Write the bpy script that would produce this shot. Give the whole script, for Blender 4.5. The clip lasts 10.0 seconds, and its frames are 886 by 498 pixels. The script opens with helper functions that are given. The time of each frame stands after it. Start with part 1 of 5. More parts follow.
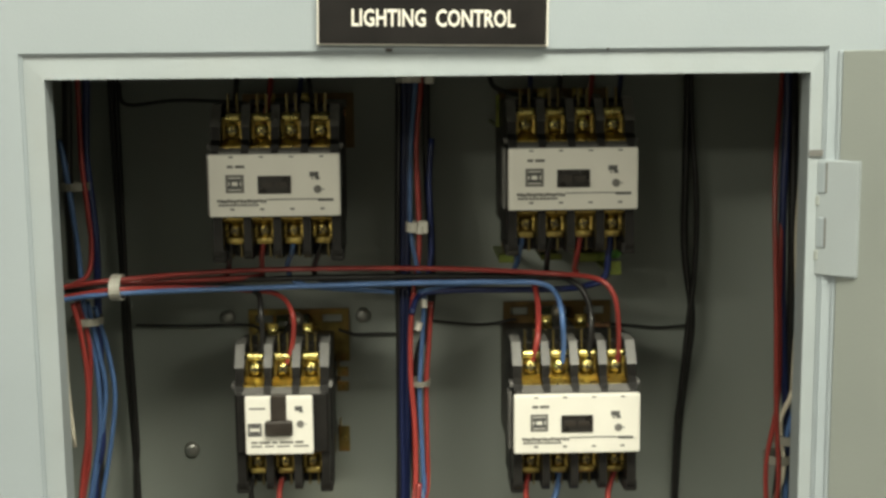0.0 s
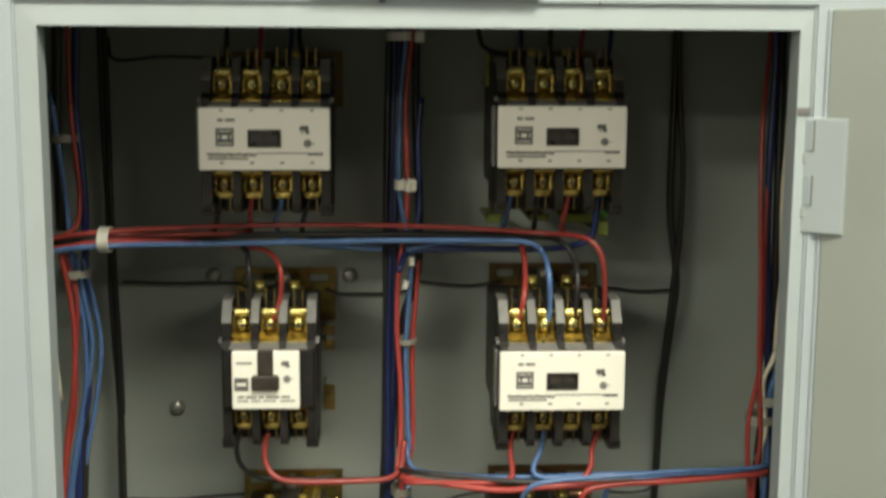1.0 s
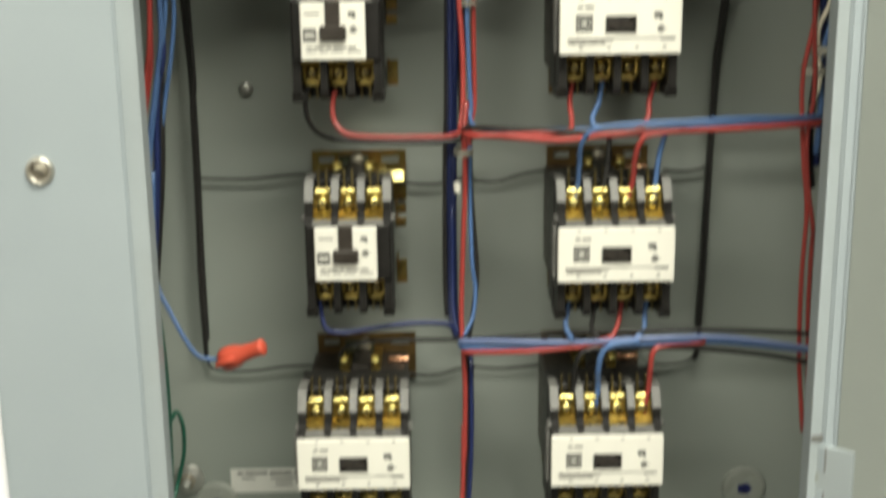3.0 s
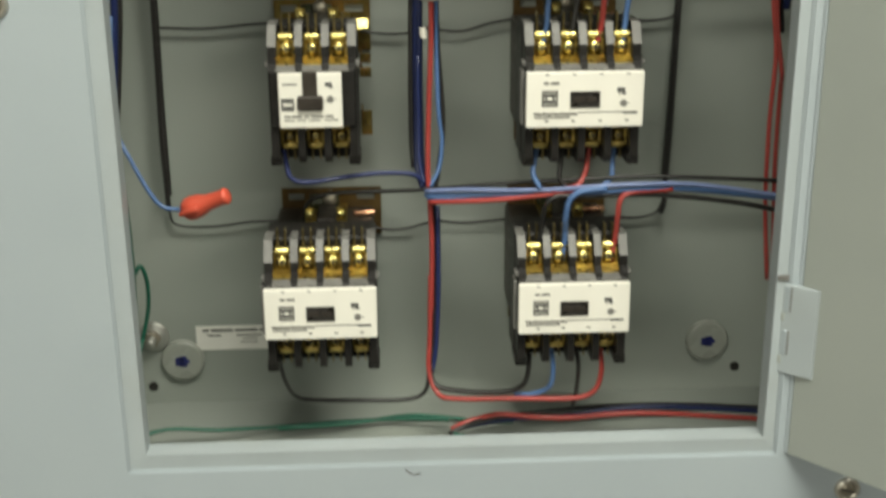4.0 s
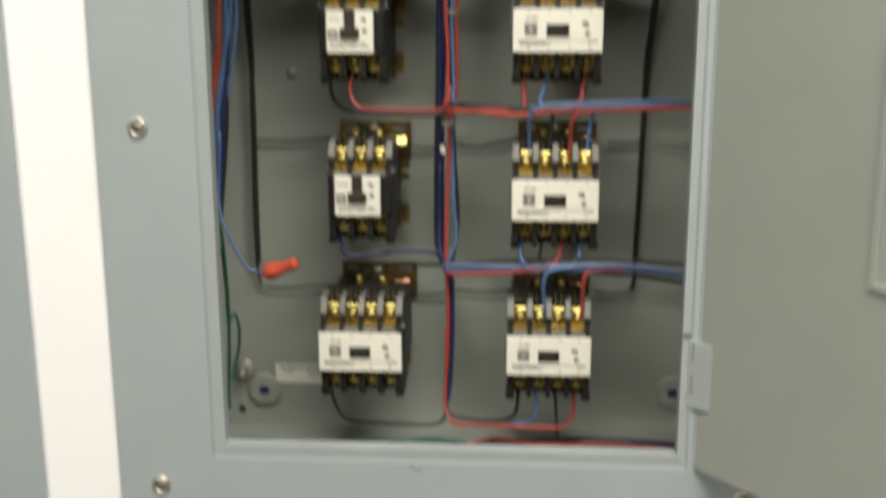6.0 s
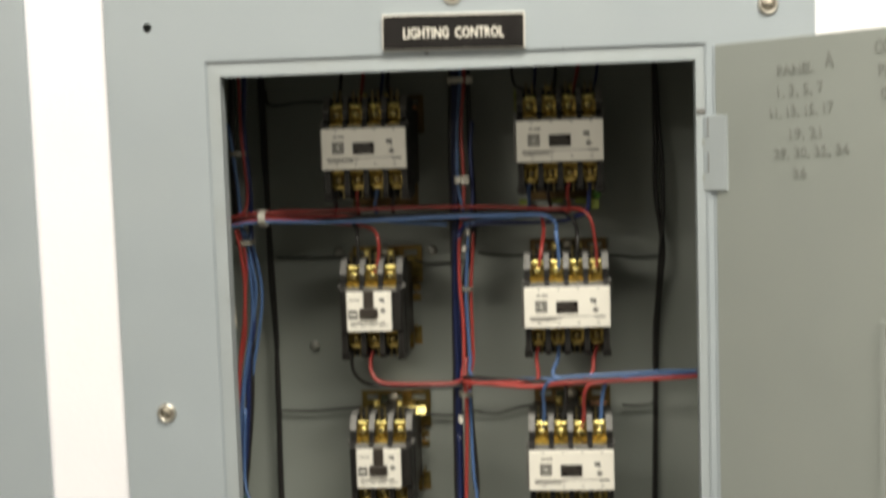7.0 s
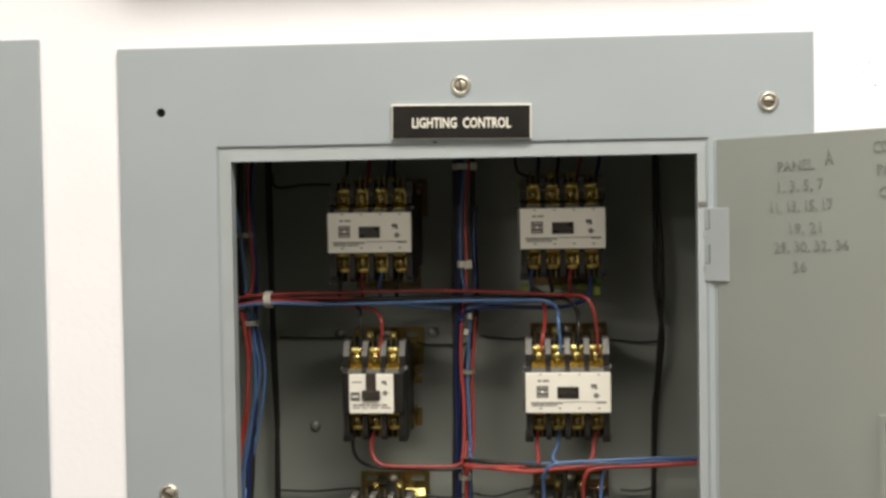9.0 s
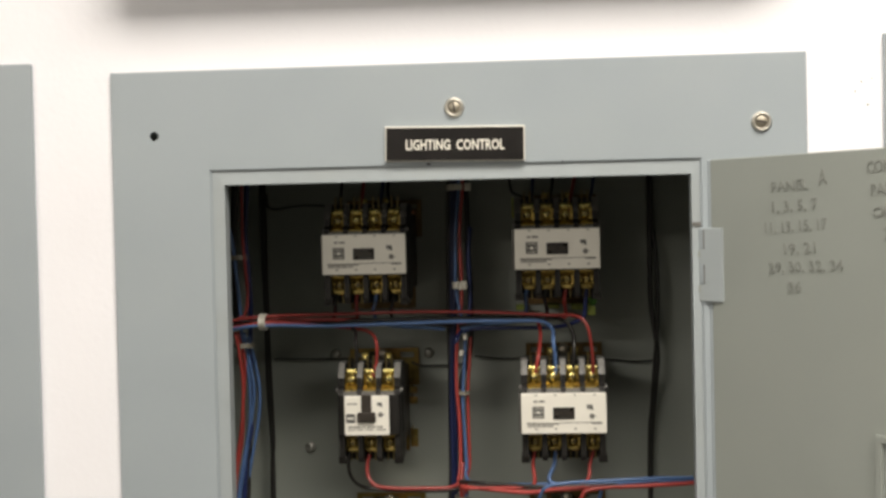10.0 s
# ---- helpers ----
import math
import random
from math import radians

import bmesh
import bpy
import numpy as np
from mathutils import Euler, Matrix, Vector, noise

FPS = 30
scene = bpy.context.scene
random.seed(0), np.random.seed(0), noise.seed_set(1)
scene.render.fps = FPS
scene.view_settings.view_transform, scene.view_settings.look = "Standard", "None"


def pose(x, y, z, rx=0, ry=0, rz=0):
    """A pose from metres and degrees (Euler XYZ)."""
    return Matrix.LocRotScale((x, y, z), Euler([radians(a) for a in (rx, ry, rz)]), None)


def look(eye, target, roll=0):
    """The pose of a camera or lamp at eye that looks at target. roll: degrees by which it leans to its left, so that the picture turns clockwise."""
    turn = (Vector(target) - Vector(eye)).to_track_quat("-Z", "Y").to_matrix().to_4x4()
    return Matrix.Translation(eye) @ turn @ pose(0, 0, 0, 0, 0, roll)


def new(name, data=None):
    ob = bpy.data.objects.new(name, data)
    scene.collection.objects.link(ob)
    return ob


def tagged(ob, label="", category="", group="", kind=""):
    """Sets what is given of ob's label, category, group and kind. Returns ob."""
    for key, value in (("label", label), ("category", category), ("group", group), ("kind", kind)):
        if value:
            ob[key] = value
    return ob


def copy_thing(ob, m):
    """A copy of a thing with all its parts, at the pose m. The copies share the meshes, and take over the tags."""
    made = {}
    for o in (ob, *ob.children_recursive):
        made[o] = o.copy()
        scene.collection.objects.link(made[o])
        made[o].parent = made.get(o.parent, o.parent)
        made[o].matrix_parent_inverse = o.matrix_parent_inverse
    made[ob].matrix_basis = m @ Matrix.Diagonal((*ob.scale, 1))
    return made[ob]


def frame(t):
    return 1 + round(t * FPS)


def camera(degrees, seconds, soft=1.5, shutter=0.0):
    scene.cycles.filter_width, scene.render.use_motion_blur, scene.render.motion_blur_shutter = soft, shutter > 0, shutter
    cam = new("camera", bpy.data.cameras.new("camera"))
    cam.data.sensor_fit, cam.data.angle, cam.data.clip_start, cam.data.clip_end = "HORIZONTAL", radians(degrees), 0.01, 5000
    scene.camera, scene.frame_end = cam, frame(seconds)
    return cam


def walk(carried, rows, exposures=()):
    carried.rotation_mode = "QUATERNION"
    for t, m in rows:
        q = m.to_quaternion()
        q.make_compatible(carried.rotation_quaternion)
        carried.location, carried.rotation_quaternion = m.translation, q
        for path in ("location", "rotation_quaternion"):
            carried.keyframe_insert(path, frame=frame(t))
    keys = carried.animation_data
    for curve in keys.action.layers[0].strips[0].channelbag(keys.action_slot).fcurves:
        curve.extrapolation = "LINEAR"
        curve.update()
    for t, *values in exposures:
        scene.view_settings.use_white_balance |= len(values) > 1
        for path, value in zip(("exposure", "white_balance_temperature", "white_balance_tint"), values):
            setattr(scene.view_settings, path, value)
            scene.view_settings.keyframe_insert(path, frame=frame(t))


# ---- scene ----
# ---------------------------------------------------------------- camera
cam = camera(39.4, 10.0, soft=2.9, shutter=0.8)


def row(t, x, y, z, yaw, pitch, lean):
    a, b = radians(yaw), radians(pitch)
    way = Vector((-math.sin(a) * math.cos(b), math.cos(a) * math.cos(b), math.sin(b)))
    eye = Vector((x, y, z))
    return t, look(eye, eye + way, -lean)


PATH = [
    (0, -0.0132, -0.5542, 1.6760, -1.78, -8.13, 0.59),
    (0.5, -0.0121, -0.5596, 1.6812, -2.36, -8.77, 0.35),
    (1, -0.0186, -0.5589, 1.6612, -2.78, -8.79, -0.32),
    (1.5, -0.0122, -0.5722, 1.6416, -1.31, -8.82, -0.31),
    (2, -0.0096, -0.5956, 1.6124, -0.73, -9.77, 0.96),
    (2.5, -0.0193, -0.6073, 1.5800, -0.02, -11.98, -0.09),
    (3, -0.0291, -0.6071, 1.5380, -0.55, -14.20, 0.72),
    (3.2, -0.0349, -0.6034, 1.5280, -0.88, -15.21, 0.97),
    (4.3, -0.0343, -0.6152, 1.5052, -2.77, -19.65, 0.27),
    (4.5, -0.0283, -0.6441, 1.5044, -2.03, -19.73, 0.94),
    (5, 0.0025, -0.7370, 1.5145, 0.20, -18.32, 1.04),
    (5.2, 0.0229, -0.7728, 1.5305, 1.30, -18.61, 0.25),
    (6.3, 0.0624, -0.8764, 1.5812, 4.67, -11.29, 0.86),
    (6.5, 0.0690, -0.8821, 1.5931, 4.97, -8.57, 1.50),
    (7, 0.0668, -0.8887, 1.6220, 5.06, -4.92, 1.84),
    (7.5, 0.0638, -0.8993, 1.6298, 4.57, -3.37, 1.29),
    (8, 0.0602, -0.8982, 1.6339, 3.88, -3.54, 1.01),
    (8.5, 0.0605, -0.8959, 1.6371, 3.79, -3.11, 0.78),
    (9, 0.0553, -0.9021, 1.6357, 4.41, -1.76, 0.89),
    (9.5, 0.0571, -0.9012, 1.6376, 4.18, -1.69, 1.08),
    (10, 0.0561, -0.9009, 1.6423, 4.19, -1.17, 1.28),
]
EXPOSURES = [(0.0, 0.08, 7100, 1), (1.0, 0.16, 7100, 1), (1.5, 0.25, 7050, 1), (2.5, 0.29, 6900, 2), (3.2, 0.27, 6850, 2), (4.3, 0.06, 6850, 2), (5.2, 0.0, 6850, 3), (6.3, -0.05, 7000, 8), (7.5, -0.08, 7000, 9), (10.0, -0.32, 6950, 12)]
walk(cam, [row(*r) for r in PATH], EXPOSURES)

# ---------------------------------------------------------------- light
world = bpy.data.worlds.new("world")
scene.world = world
world.use_nodes = True
world.node_tree.nodes["Background"].inputs[0].default_value = (0.9, 0.95, 1.0, 1)
world.node_tree.nodes["Background"].inputs[1].default_value = 0.005

LAMP_Z = 2.66
# the first fits the cast shadows; the other three are added, unseen fill
LAMPS = ((0.34, -0.84), (-1.75, -2.45), (1.75, -2.45), (-1.75, -4.10))
WATTS = (31.0, 50.0, 21.0, 38.0)
for (lx, ly), watts in zip(LAMPS, WATTS):
    lamp = bpy.data.lights.new("unseen_panel_light", "AREA")
    lamp.shape, lamp.size, lamp.size_y = "RECTANGLE", 1.12, 0.54
    lamp.energy, lamp.color = watts, (1.0, 0.975, 0.915)
    new("unseen_panel_light", lamp).matrix_world = pose(lx, ly, LAMP_Z - 0.012)


# ---------------------------------------------------------------- materials
def material(name, color, rough=0.5, metal=0.0, vary=0.06, scale=40.0, bump=0.0, bump_scale=300.0, coat=0.0, stain=0.0, stain_scale=6.0, stain_color=None, per_object=0.0, spec=0.5):
    m = bpy.data.materials.new(name)
    m.use_nodes = True
    nt = m.node_tree
    b = nt.nodes["Principled BSDF"]
    b.inputs["Roughness"].default_value = rough
    b.inputs["Metallic"].default_value = metal
    b.inputs["Specular IOR Level"].default_value = spec
    b.inputs["Coat Weight"].default_value = coat
    tc = nt.nodes.new("ShaderNodeTexCoord")
    n1 = nt.nodes.new("ShaderNodeTexNoise")
    n1.inputs["Scale"].default_value = scale
    n1.inputs["Detail"].default_value = 6
    nt.links.new(tc.outputs["Object"], n1.inputs["Vector"])
    ramp = nt.nodes.new("ShaderNodeMapRange")
    ramp.inputs[1].default_value, ramp.inputs[2].default_value = 0.3, 0.7
    ramp.inputs[3].default_value, ramp.inputs[4].default_value = 1 - vary, 1 + vary
    nt.links.new(n1.outputs[0], ramp.inputs[0])
    mul = nt.nodes.new("ShaderNodeMix")
    mul.data_type, mul.blend_type = "RGBA", "MULTIPLY"
    mul.inputs[0].default_value = 1.0
    mul.inputs[6].default_value = (*color, 1)
    nt.links.new(ramp.outputs[0], mul.inputs[7])
    out = mul.outputs[2]
    if per_object:
        info = nt.nodes.new("ShaderNodeObjectInfo")
        r2 = nt.nodes.new("ShaderNodeMapRange")
        r2.inputs[3].default_value, r2.inputs[4].default_value = 1 - per_object, 1 + per_object
        nt.links.new(info.outputs["Random"], r2.inputs[0])
        mm = nt.nodes.new("ShaderNodeMix")
        mm.data_type, mm.blend_type = "RGBA", "MULTIPLY"
        mm.inputs[0].default_value = 1.0
        nt.links.new(out, mm.inputs[6])
        nt.links.new(r2.outputs[0], mm.inputs[7])
        out = mm.outputs[2]
    if stain:
        n2 = nt.nodes.new("ShaderNodeTexNoise")
        n2.inputs["Scale"].default_value = stain_scale
        n2.inputs["Detail"].default_value = 8
        n2.inputs["Roughness"].default_value = 0.65
        nt.links.new(tc.outputs["Object"], n2.inputs["Vector"])
        r3 = nt.nodes.new("ShaderNodeMapRange")
        r3.inputs[1].default_value, r3.inputs[2].default_value = 0.48, 0.72
        r3.inputs[3].default_value, r3.inputs[4].default_value = 0.0, stain
        nt.links.new(n2.outputs[0], r3.inputs[0])
        mx = nt.nodes.new("ShaderNodeMix")
        mx.data_type = "RGBA"
        nt.links.new(r3.outputs[0], mx.inputs[0])
        nt.links.new(out, mx.inputs[6])
        mx.inputs[7].default_value = (*(stain_color or tuple(c * 0.6 for c in color)), 1)
        out = mx.outputs[2]
    nt.links.new(out, b.inputs["Base Color"])
    rr = nt.nodes.new("ShaderNodeMapRange")
    rr.inputs[1].default_value, rr.inputs[2].default_value = 0.3, 0.7
    rr.inputs[3].default_value, rr.inputs[4].default_value = max(0.03, rough - 0.07), min(1, rough + 0.07)
    nt.links.new(n1.outputs[0], rr.inputs[0])
    nt.links.new(rr.outputs[0], b.inputs["Roughness"])
    if bump:
        n3 = nt.nodes.new("ShaderNodeTexNoise")
        n3.inputs["Scale"].default_value = bump_scale
        n3.inputs["Detail"].default_value = 3
        nt.links.new(tc.outputs["Object"], n3.inputs["Vector"])
        bp = nt.nodes.new("ShaderNodeBump")
        bp.inputs["Strength"].default_value = bump
        bp.inputs["Distance"].default_value = 0.001
        nt.links.new(n3.outputs[0], bp.inputs["Height"])
        nt.links.new(bp.outputs[0], b.inputs["Normal"])
    return m


M_PAINT = material("grey_enamel", (0.330, 0.374, 0.402), 0.42, vary=0.025, scale=18, bump=0.10, bump_scale=900, stain=0.10, stain_scale=9, stain_color=(0.30, 0.31, 0.29))
M_DOOR = material("grey_inner_enamel", (0.294, 0.318, 0.296), 0.45, vary=0.03, scale=16, bump=0.10, bump_scale=900, stain=0.14, stain_scale=8, stain_color=(0.28, 0.285, 0.25))
M_BOX = material("grey_box_enamel", (0.281, 0.306, 0.279), 0.5, vary=0.04, scale=14, bump=0.10, bump_scale=700, stain=0.25, stain_scale=7, stain_color=(0.245, 0.25, 0.21))
M_WALL = material("white_wall_paint", (0.90, 0.90, 0.945), 0.7, vary=0.02, scale=10, bump=0.25, bump_scale=180, stain=0.06, stain_scale=5, stain_color=(0.74, 0.72, 0.68))
M_ROOM = material("room_wall_paint", (0.25, 0.238, 0.212), 0.7, vary=0.03, scale=10, bump=0.2, bump_scale=180)
M_CEIL = material("white_ceiling_paint", (0.8, 0.8, 0.78), 0.85, vary=0.03, scale=20, bump=0.2)
M_FLOOR = material("grey_vinyl_floor", (0.08, 0.077, 0.070), 0.45, vary=0.08, scale=25, bump=0.05, stain=0.3)
M_BLACK = material("black_phenolic", (0.013, 0.012, 0.011), 0.42, vary=0.2, scale=150, bump=0.15, bump_scale=1500, stain=0.25, stain_scale=70, stain_color=(0.030, 0.028, 0.025), spec=0.3, per_object=0.15)
M_DARK = material("dark_brown_phenolic", (0.028, 0.022, 0.017), 0.45, vary=0.2, scale=150, bump=0.15, bump_scale=1500)
M_GREYP = material("mottled_grey", (0.150, 0.147, 0.138), 0.55, vary=0.15, scale=120, bump=0.15, bump_scale=1500, stain=0.4, stain_scale=80, stain_color=(0.08, 0.075, 0.07), per_object=0.15)
# tarnish, and a darker tone that paints shade on the lower clamps
M_BRASS = material("tarnished_shaded_brass", (0.56, 0.44, 0.15), 0.34, 1.0, vary=0.25, scale=260, bump=0.2, bump_scale=900, stain=0.6, stain_scale=150, stain_color=(0.16, 0.07, 0.02), per_object=0.2)
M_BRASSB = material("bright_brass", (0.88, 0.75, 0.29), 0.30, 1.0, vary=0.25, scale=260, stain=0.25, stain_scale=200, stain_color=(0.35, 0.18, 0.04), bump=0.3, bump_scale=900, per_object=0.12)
M_AMBER = material("amber_brass", (0.45, 0.335, 0.10), 0.32, 1.0, vary=0.4, scale=260, bump=0.35, bump_scale=800, stain=0.45, stain_scale=140, stain_color=(0.24, 0.11, 0.03), per_object=0.3)
M_TAB = material("dull_brass_tab", (0.25, 0.20, 0.09), 0.38, 0.9, vary=0.35, scale=220, bump=0.1, per_object=0.25)
M_OLIVE = material("yellow_chromate_steel", (0.19, 0.145, 0.045), 0.36, 0.85, vary=0.45, scale=90, bump=0.08, bump_scale=400, stain=0.7, stain_scale=55, stain_color=(0.34, 0.12, 0.04))
M_COIL = material("green_coil_tape", (0.032, 0.036, 0.014), 0.35, vary=0.4, scale=120, bump=0.3, bump_scale=500, stain=0.4, stain_scale=90, stain_color=(0.02, 0.018, 0.012))
M_RUST = material("orange_chromate_steel", (0.125, 0.078, 0.030), 0.42, 0.6, vary=0.35, scale=110, bump=0.1, bump_scale=500, stain=0.5, stain_scale=60, stain_color=(0.20, 0.13, 0.03))
M_GREENC = material("green_chromate_steel", (0.20, 0.25, 0.06), 0.34, 0.6, vary=0.4, scale=120, bump=0.1, bump_scale=500, stain=0.4, stain_scale=80, stain_color=(0.22, 0.12, 0.03))
M_SCREW = material("dull_nickel_screw", (0.36, 0.33, 0.27), 0.45, 0.9, vary=0.2, scale=300, bump=0.2, bump_scale=900)
M_CAPP = material("grey_cap_plastic", (0.285, 0.30, 0.27), 0.28, vary=0.05, scale=60, stain=0.25, stain_scale=60, stain_color=(0.25, 0.25, 0.2))
M_STEEL = material("nickel_plated_steel", (0.66, 0.63, 0.56), 0.38, 1.0, vary=0.12, scale=300, bump=0.1, bump_scale=900)
M_ZINC = material("dull_zinc", (0.42, 0.42, 0.39), 0.42, 0.8, vary=0.12, scale=120)
M_PLATE = material("cream_plastic", (0.76, 0.74, 0.67), 0.42, vary=0.02, scale=60, stain=0.06, stain_scale=40, stain_color=(0.55, 0.5, 0.42), per_object=0.02)
M_PRINT = material("grey_black_print", (0.09, 0.09, 0.085), 0.6, vary=0.2, scale=300)
M_FAINT = material("faint_grey_print", (0.17, 0.165, 0.15), 0.6, vary=0.2, scale=300)
M_WINDOW = material("black_window_plastic", (0.02, 0.018, 0.016), 0.3, vary=0.2, scale=200)
M_SIGN = material("black_engraved_laminate", (0.010, 0.0085, 0.008), 0.5, vary=0.2, scale=60, bump=0.05, stain=0.12, stain_scale=30, stain_color=(0.03, 0.026, 0.022), spec=0.22)
M_SIGNW = material("cream_laminate_core", (0.86, 0.83, 0.74), 0.5, vary=0.03)
M_NYLON = material("white_nylon", (0.62, 0.60, 0.53), 0.45, vary=0.06, scale=150)
M_NYLONY = material("yellowed_nylon", (0.22, 0.21, 0.175), 0.5, vary=0.1, scale=150)
M_PAPER = material("white_paper_label", (0.74, 0.73, 0.68), 0.65, vary=0.03, scale=80)
M_NUT = material("red_orange_plastic", (0.62, 0.095, 0.055), 0.42, vary=0.08, scale=120, bump=0.1, bump_scale=600)
M_MARK = material("blue_marker_ink", (0.014, 0.02, 0.12), 0.5, vary=0.3, scale=500)
M_COPPER = material("bare_copper", (0.72, 0.40, 0.24), 0.3, 1.0, vary=0.2, scale=200, bump=0.1, bump_scale=700)
M_FLANGE = material("worn_flange_enamel", (0.335, 0.374, 0.392), 0.42, vary=0.03, scale=30, bump=0.10, bump_scale=900, stain=0.2, stain_scale=25, stain_color=(0.31, 0.32, 0.29))
M_PENCIL = material("faded_pencil", (0.222, 0.233, 0.216), 0.6, vary=0.25, scale=700)
M_LENS = bpy.data.materials.new("glowing_diffuser")
M_LENS.use_nodes = True
M_LENS.node_tree.nodes["Principled BSDF"].inputs["Emission Color"].default_value = (1, 0.97, 0.9, 1)
M_LENS.node_tree.nodes["Principled BSDF"].inputs["Emission Strength"].default_value = 6.0
WIRE = {
    "red": material("red_wire_insulation", (0.30, 0.042, 0.036), 0.35, vary=0.1, scale=200, per_object=0.2),
    "blue": material("blue_wire_insulation", (0.080, 0.155, 0.33), 0.35, vary=0.1, scale=200, per_object=0.2),
    "navy": material("navy_wire_insulation", (0.013, 0.021, 0.080), 0.35, vary=0.1, scale=200, per_object=0.25),
    "violet": material("violet_blue_wire_insulation", (0.16, 0.205, 0.37), 0.35, vary=0.1, scale=200, per_object=0.15),
    "black": material("black_wire_insulation", (0.018, 0.017, 0.016), 0.38, vary=0.2, scale=200, per_object=0.2),
    "green": material("green_wire_insulation", (0.010, 0.095, 0.060), 0.38, vary=0.1, scale=200, per_object=0.15),
    "white": material("white_wire_insulation", (0.52, 0.48, 0.38), 0.42, vary=0.08, scale=200, per_object=0.1),
}
WIRE_WORD = {"red": "red", "blue": "light blue", "navy": "dark blue", "violet": "greyish violet-blue", "black": "black", "green": "green", "white": "off-white"}


# ---------------------------------------------------------------- mesh helpers
def part(name, bm, mat, parent=None, label="", smooth=False):
    me = bpy.data.meshes.new(name)
    bm.normal_update()
    if smooth:
        for f in bm.faces:
            f.smooth = True
    bm.to_mesh(me)
    bm.free()
    me.materials.append(mat)
    ob = new(name, me)
    if parent is not None:
        ob.parent = parent
    if label:
        ob["label"] = label
    return ob


def box(bm, x0, x1, y0, y1, z0, z1, bevel=0.0, seg=1):
    vs = [bm.verts.new((x, y, z)) for x in (x0, x1) for y in (y0, y1) for z in (z0, z1)]
    fs = [bm.faces.new([vs[i] for i in q]) for q in ((0, 1, 3, 2), (4, 6, 7, 5), (0, 4, 5, 1), (2, 3, 7, 6), (0, 2, 6, 4), (1, 5, 7, 3))]
    if bevel:
        es = list({e for f in fs for e in f.edges})
        bmesh.ops.bevel(bm, geom=es, offset=bevel, segments=seg, profile=0.6, affect="EDGES")
    return bm


def boxed(*a, **k):
    return box(bmesh.new(), *a, **k)


def disc(bm, x, y, z, r0, r1, depth, sides=20):
    """A round boss standing out towards -y from (x, y, z)."""
    m = Matrix.Translation((x, y - depth / 2, z)) @ Matrix.Rotation(radians(90), 4, "X")
    bmesh.ops.create_cone(bm, cap_ends=True, segments=sides, radius1=r0, radius2=r1, depth=depth, matrix=m)
    return bm


def lathe(bm, x, y, z, prof, sides=24):
    """prof: (radius, height towards -y) pairs, closed at both ends when the radius is 0."""
    rings = []
    for r, h in prof:
        if r < 1e-6:
            rings.append([bm.verts.new((x, y - h, z))])
        else:
            rings.append([bm.verts.new((x + r * math.cos(2 * math.pi * i / sides), y - h, z + r * math.sin(2 * math.pi * i / sides))) for i in range(sides)])
    for a, b in zip(rings, rings[1:]):
        for i in range(sides):
            j = (i + 1) % sides
            if len(a) == 1 and len(b) > 1:
                bm.faces.new((a[0], b[j], b[i]))
            elif len(b) == 1 and len(a) > 1:
                bm.faces.new((a[i], a[j], b[0]))
            elif len(a) > 1:
                bm.faces.new((a[i], a[j], b[j], b[i]))
    bmesh.ops.recalc_face_normals(bm, faces=bm.faces[:])
    return bm


def prism(bm, outline, x0, x1):
    """An outline of (y, z) pairs pulled from x0 to x1."""
    a = [bm.verts.new((x0, y, z)) for y, z in outline]
    b = [bm.verts.new((x1, y, z)) for y, z in outline]
    bm.faces.new(a)
    bm.faces.new(b[::-1])
    n = len(outline)
    for i in range(n):
        j = (i + 1) % n
        bm.faces.new((a[i], b[i], b[j], a[j]))
    bmesh.ops.recalc_face_normals(bm, faces=bm.faces[:])
    return bm


def ring_plate(bm, o, h, y0, y1):
    """A plate o = (x0, x1, z0, z1) with a rectangular hole h, from y0 (front) to y1."""
    def loop(r, y):
        return [bm.verts.new((x, y, z)) for x, z in ((r[0], r[2]), (r[1], r[2]), (r[1], r[3]), (r[0], r[3]))]
    of, hf, ob_, hb = loop(o, y0), loop(h, y0), loop(o, y1), loop(h, y1)
    for i in range(4):
        j = (i + 1) % 4
        for q in ((of[i], of[j], hf[j], hf[i]), (ob_[j], ob_[i], hb[i], hb[j]), (of[j], of[i], ob_[i], ob_[j]), (hf[i], hf[j], hb[j], hb[i])):
            bm.faces.new(q)
    bmesh.ops.recalc_face_normals(bm, faces=bm.faces[:])
    return bm


def tube(points, r, sides=8, steps=5):
    """A round wire through the points."""
    p = [Vector(q) for q in points]
    p = [p[0] * 2 - p[1]] + p + [p[-1] * 2 - p[-2]]
    line = []
    for i in range(1, len(p) - 2):
        for k in range(steps):
            t = k / steps
            a, b, c, d = p[i - 1], p[i], p[i + 1], p[i + 2]
            line.append(0.5 * ((2 * b) + (c - a) * t + (2 * a - 5 * b + 4 * c - d) * t * t + (3 * b - a - 3 * c + d) * t ** 3))
    line.append(p[-2])
    bm = bmesh.new()
    last, up = None, Vector((0.3, 0.8, 0.52)).normalized()
    for i, q in enumerate(line):
        w = (line[min(i + 1, len(line) - 1)] - line[max(i - 1, 0)]).normalized()
        u = (up - w * up.dot(w)).normalized()
        v = w.cross(u)
        up = u
        ring = [bm.verts.new(q + r * (math.cos(2 * math.pi * k / sides) * u + math.sin(2 * math.pi * k / sides) * v)) for k in range(sides)]
        if last:
            for k in range(sides):
                bm.faces.new((last[k], last[(k + 1) % sides], ring[(k + 1) % sides], ring[k]))
        else:
            bm.faces.new(ring[::-1])
        last = ring
    bm.faces.new(last)
    return bm


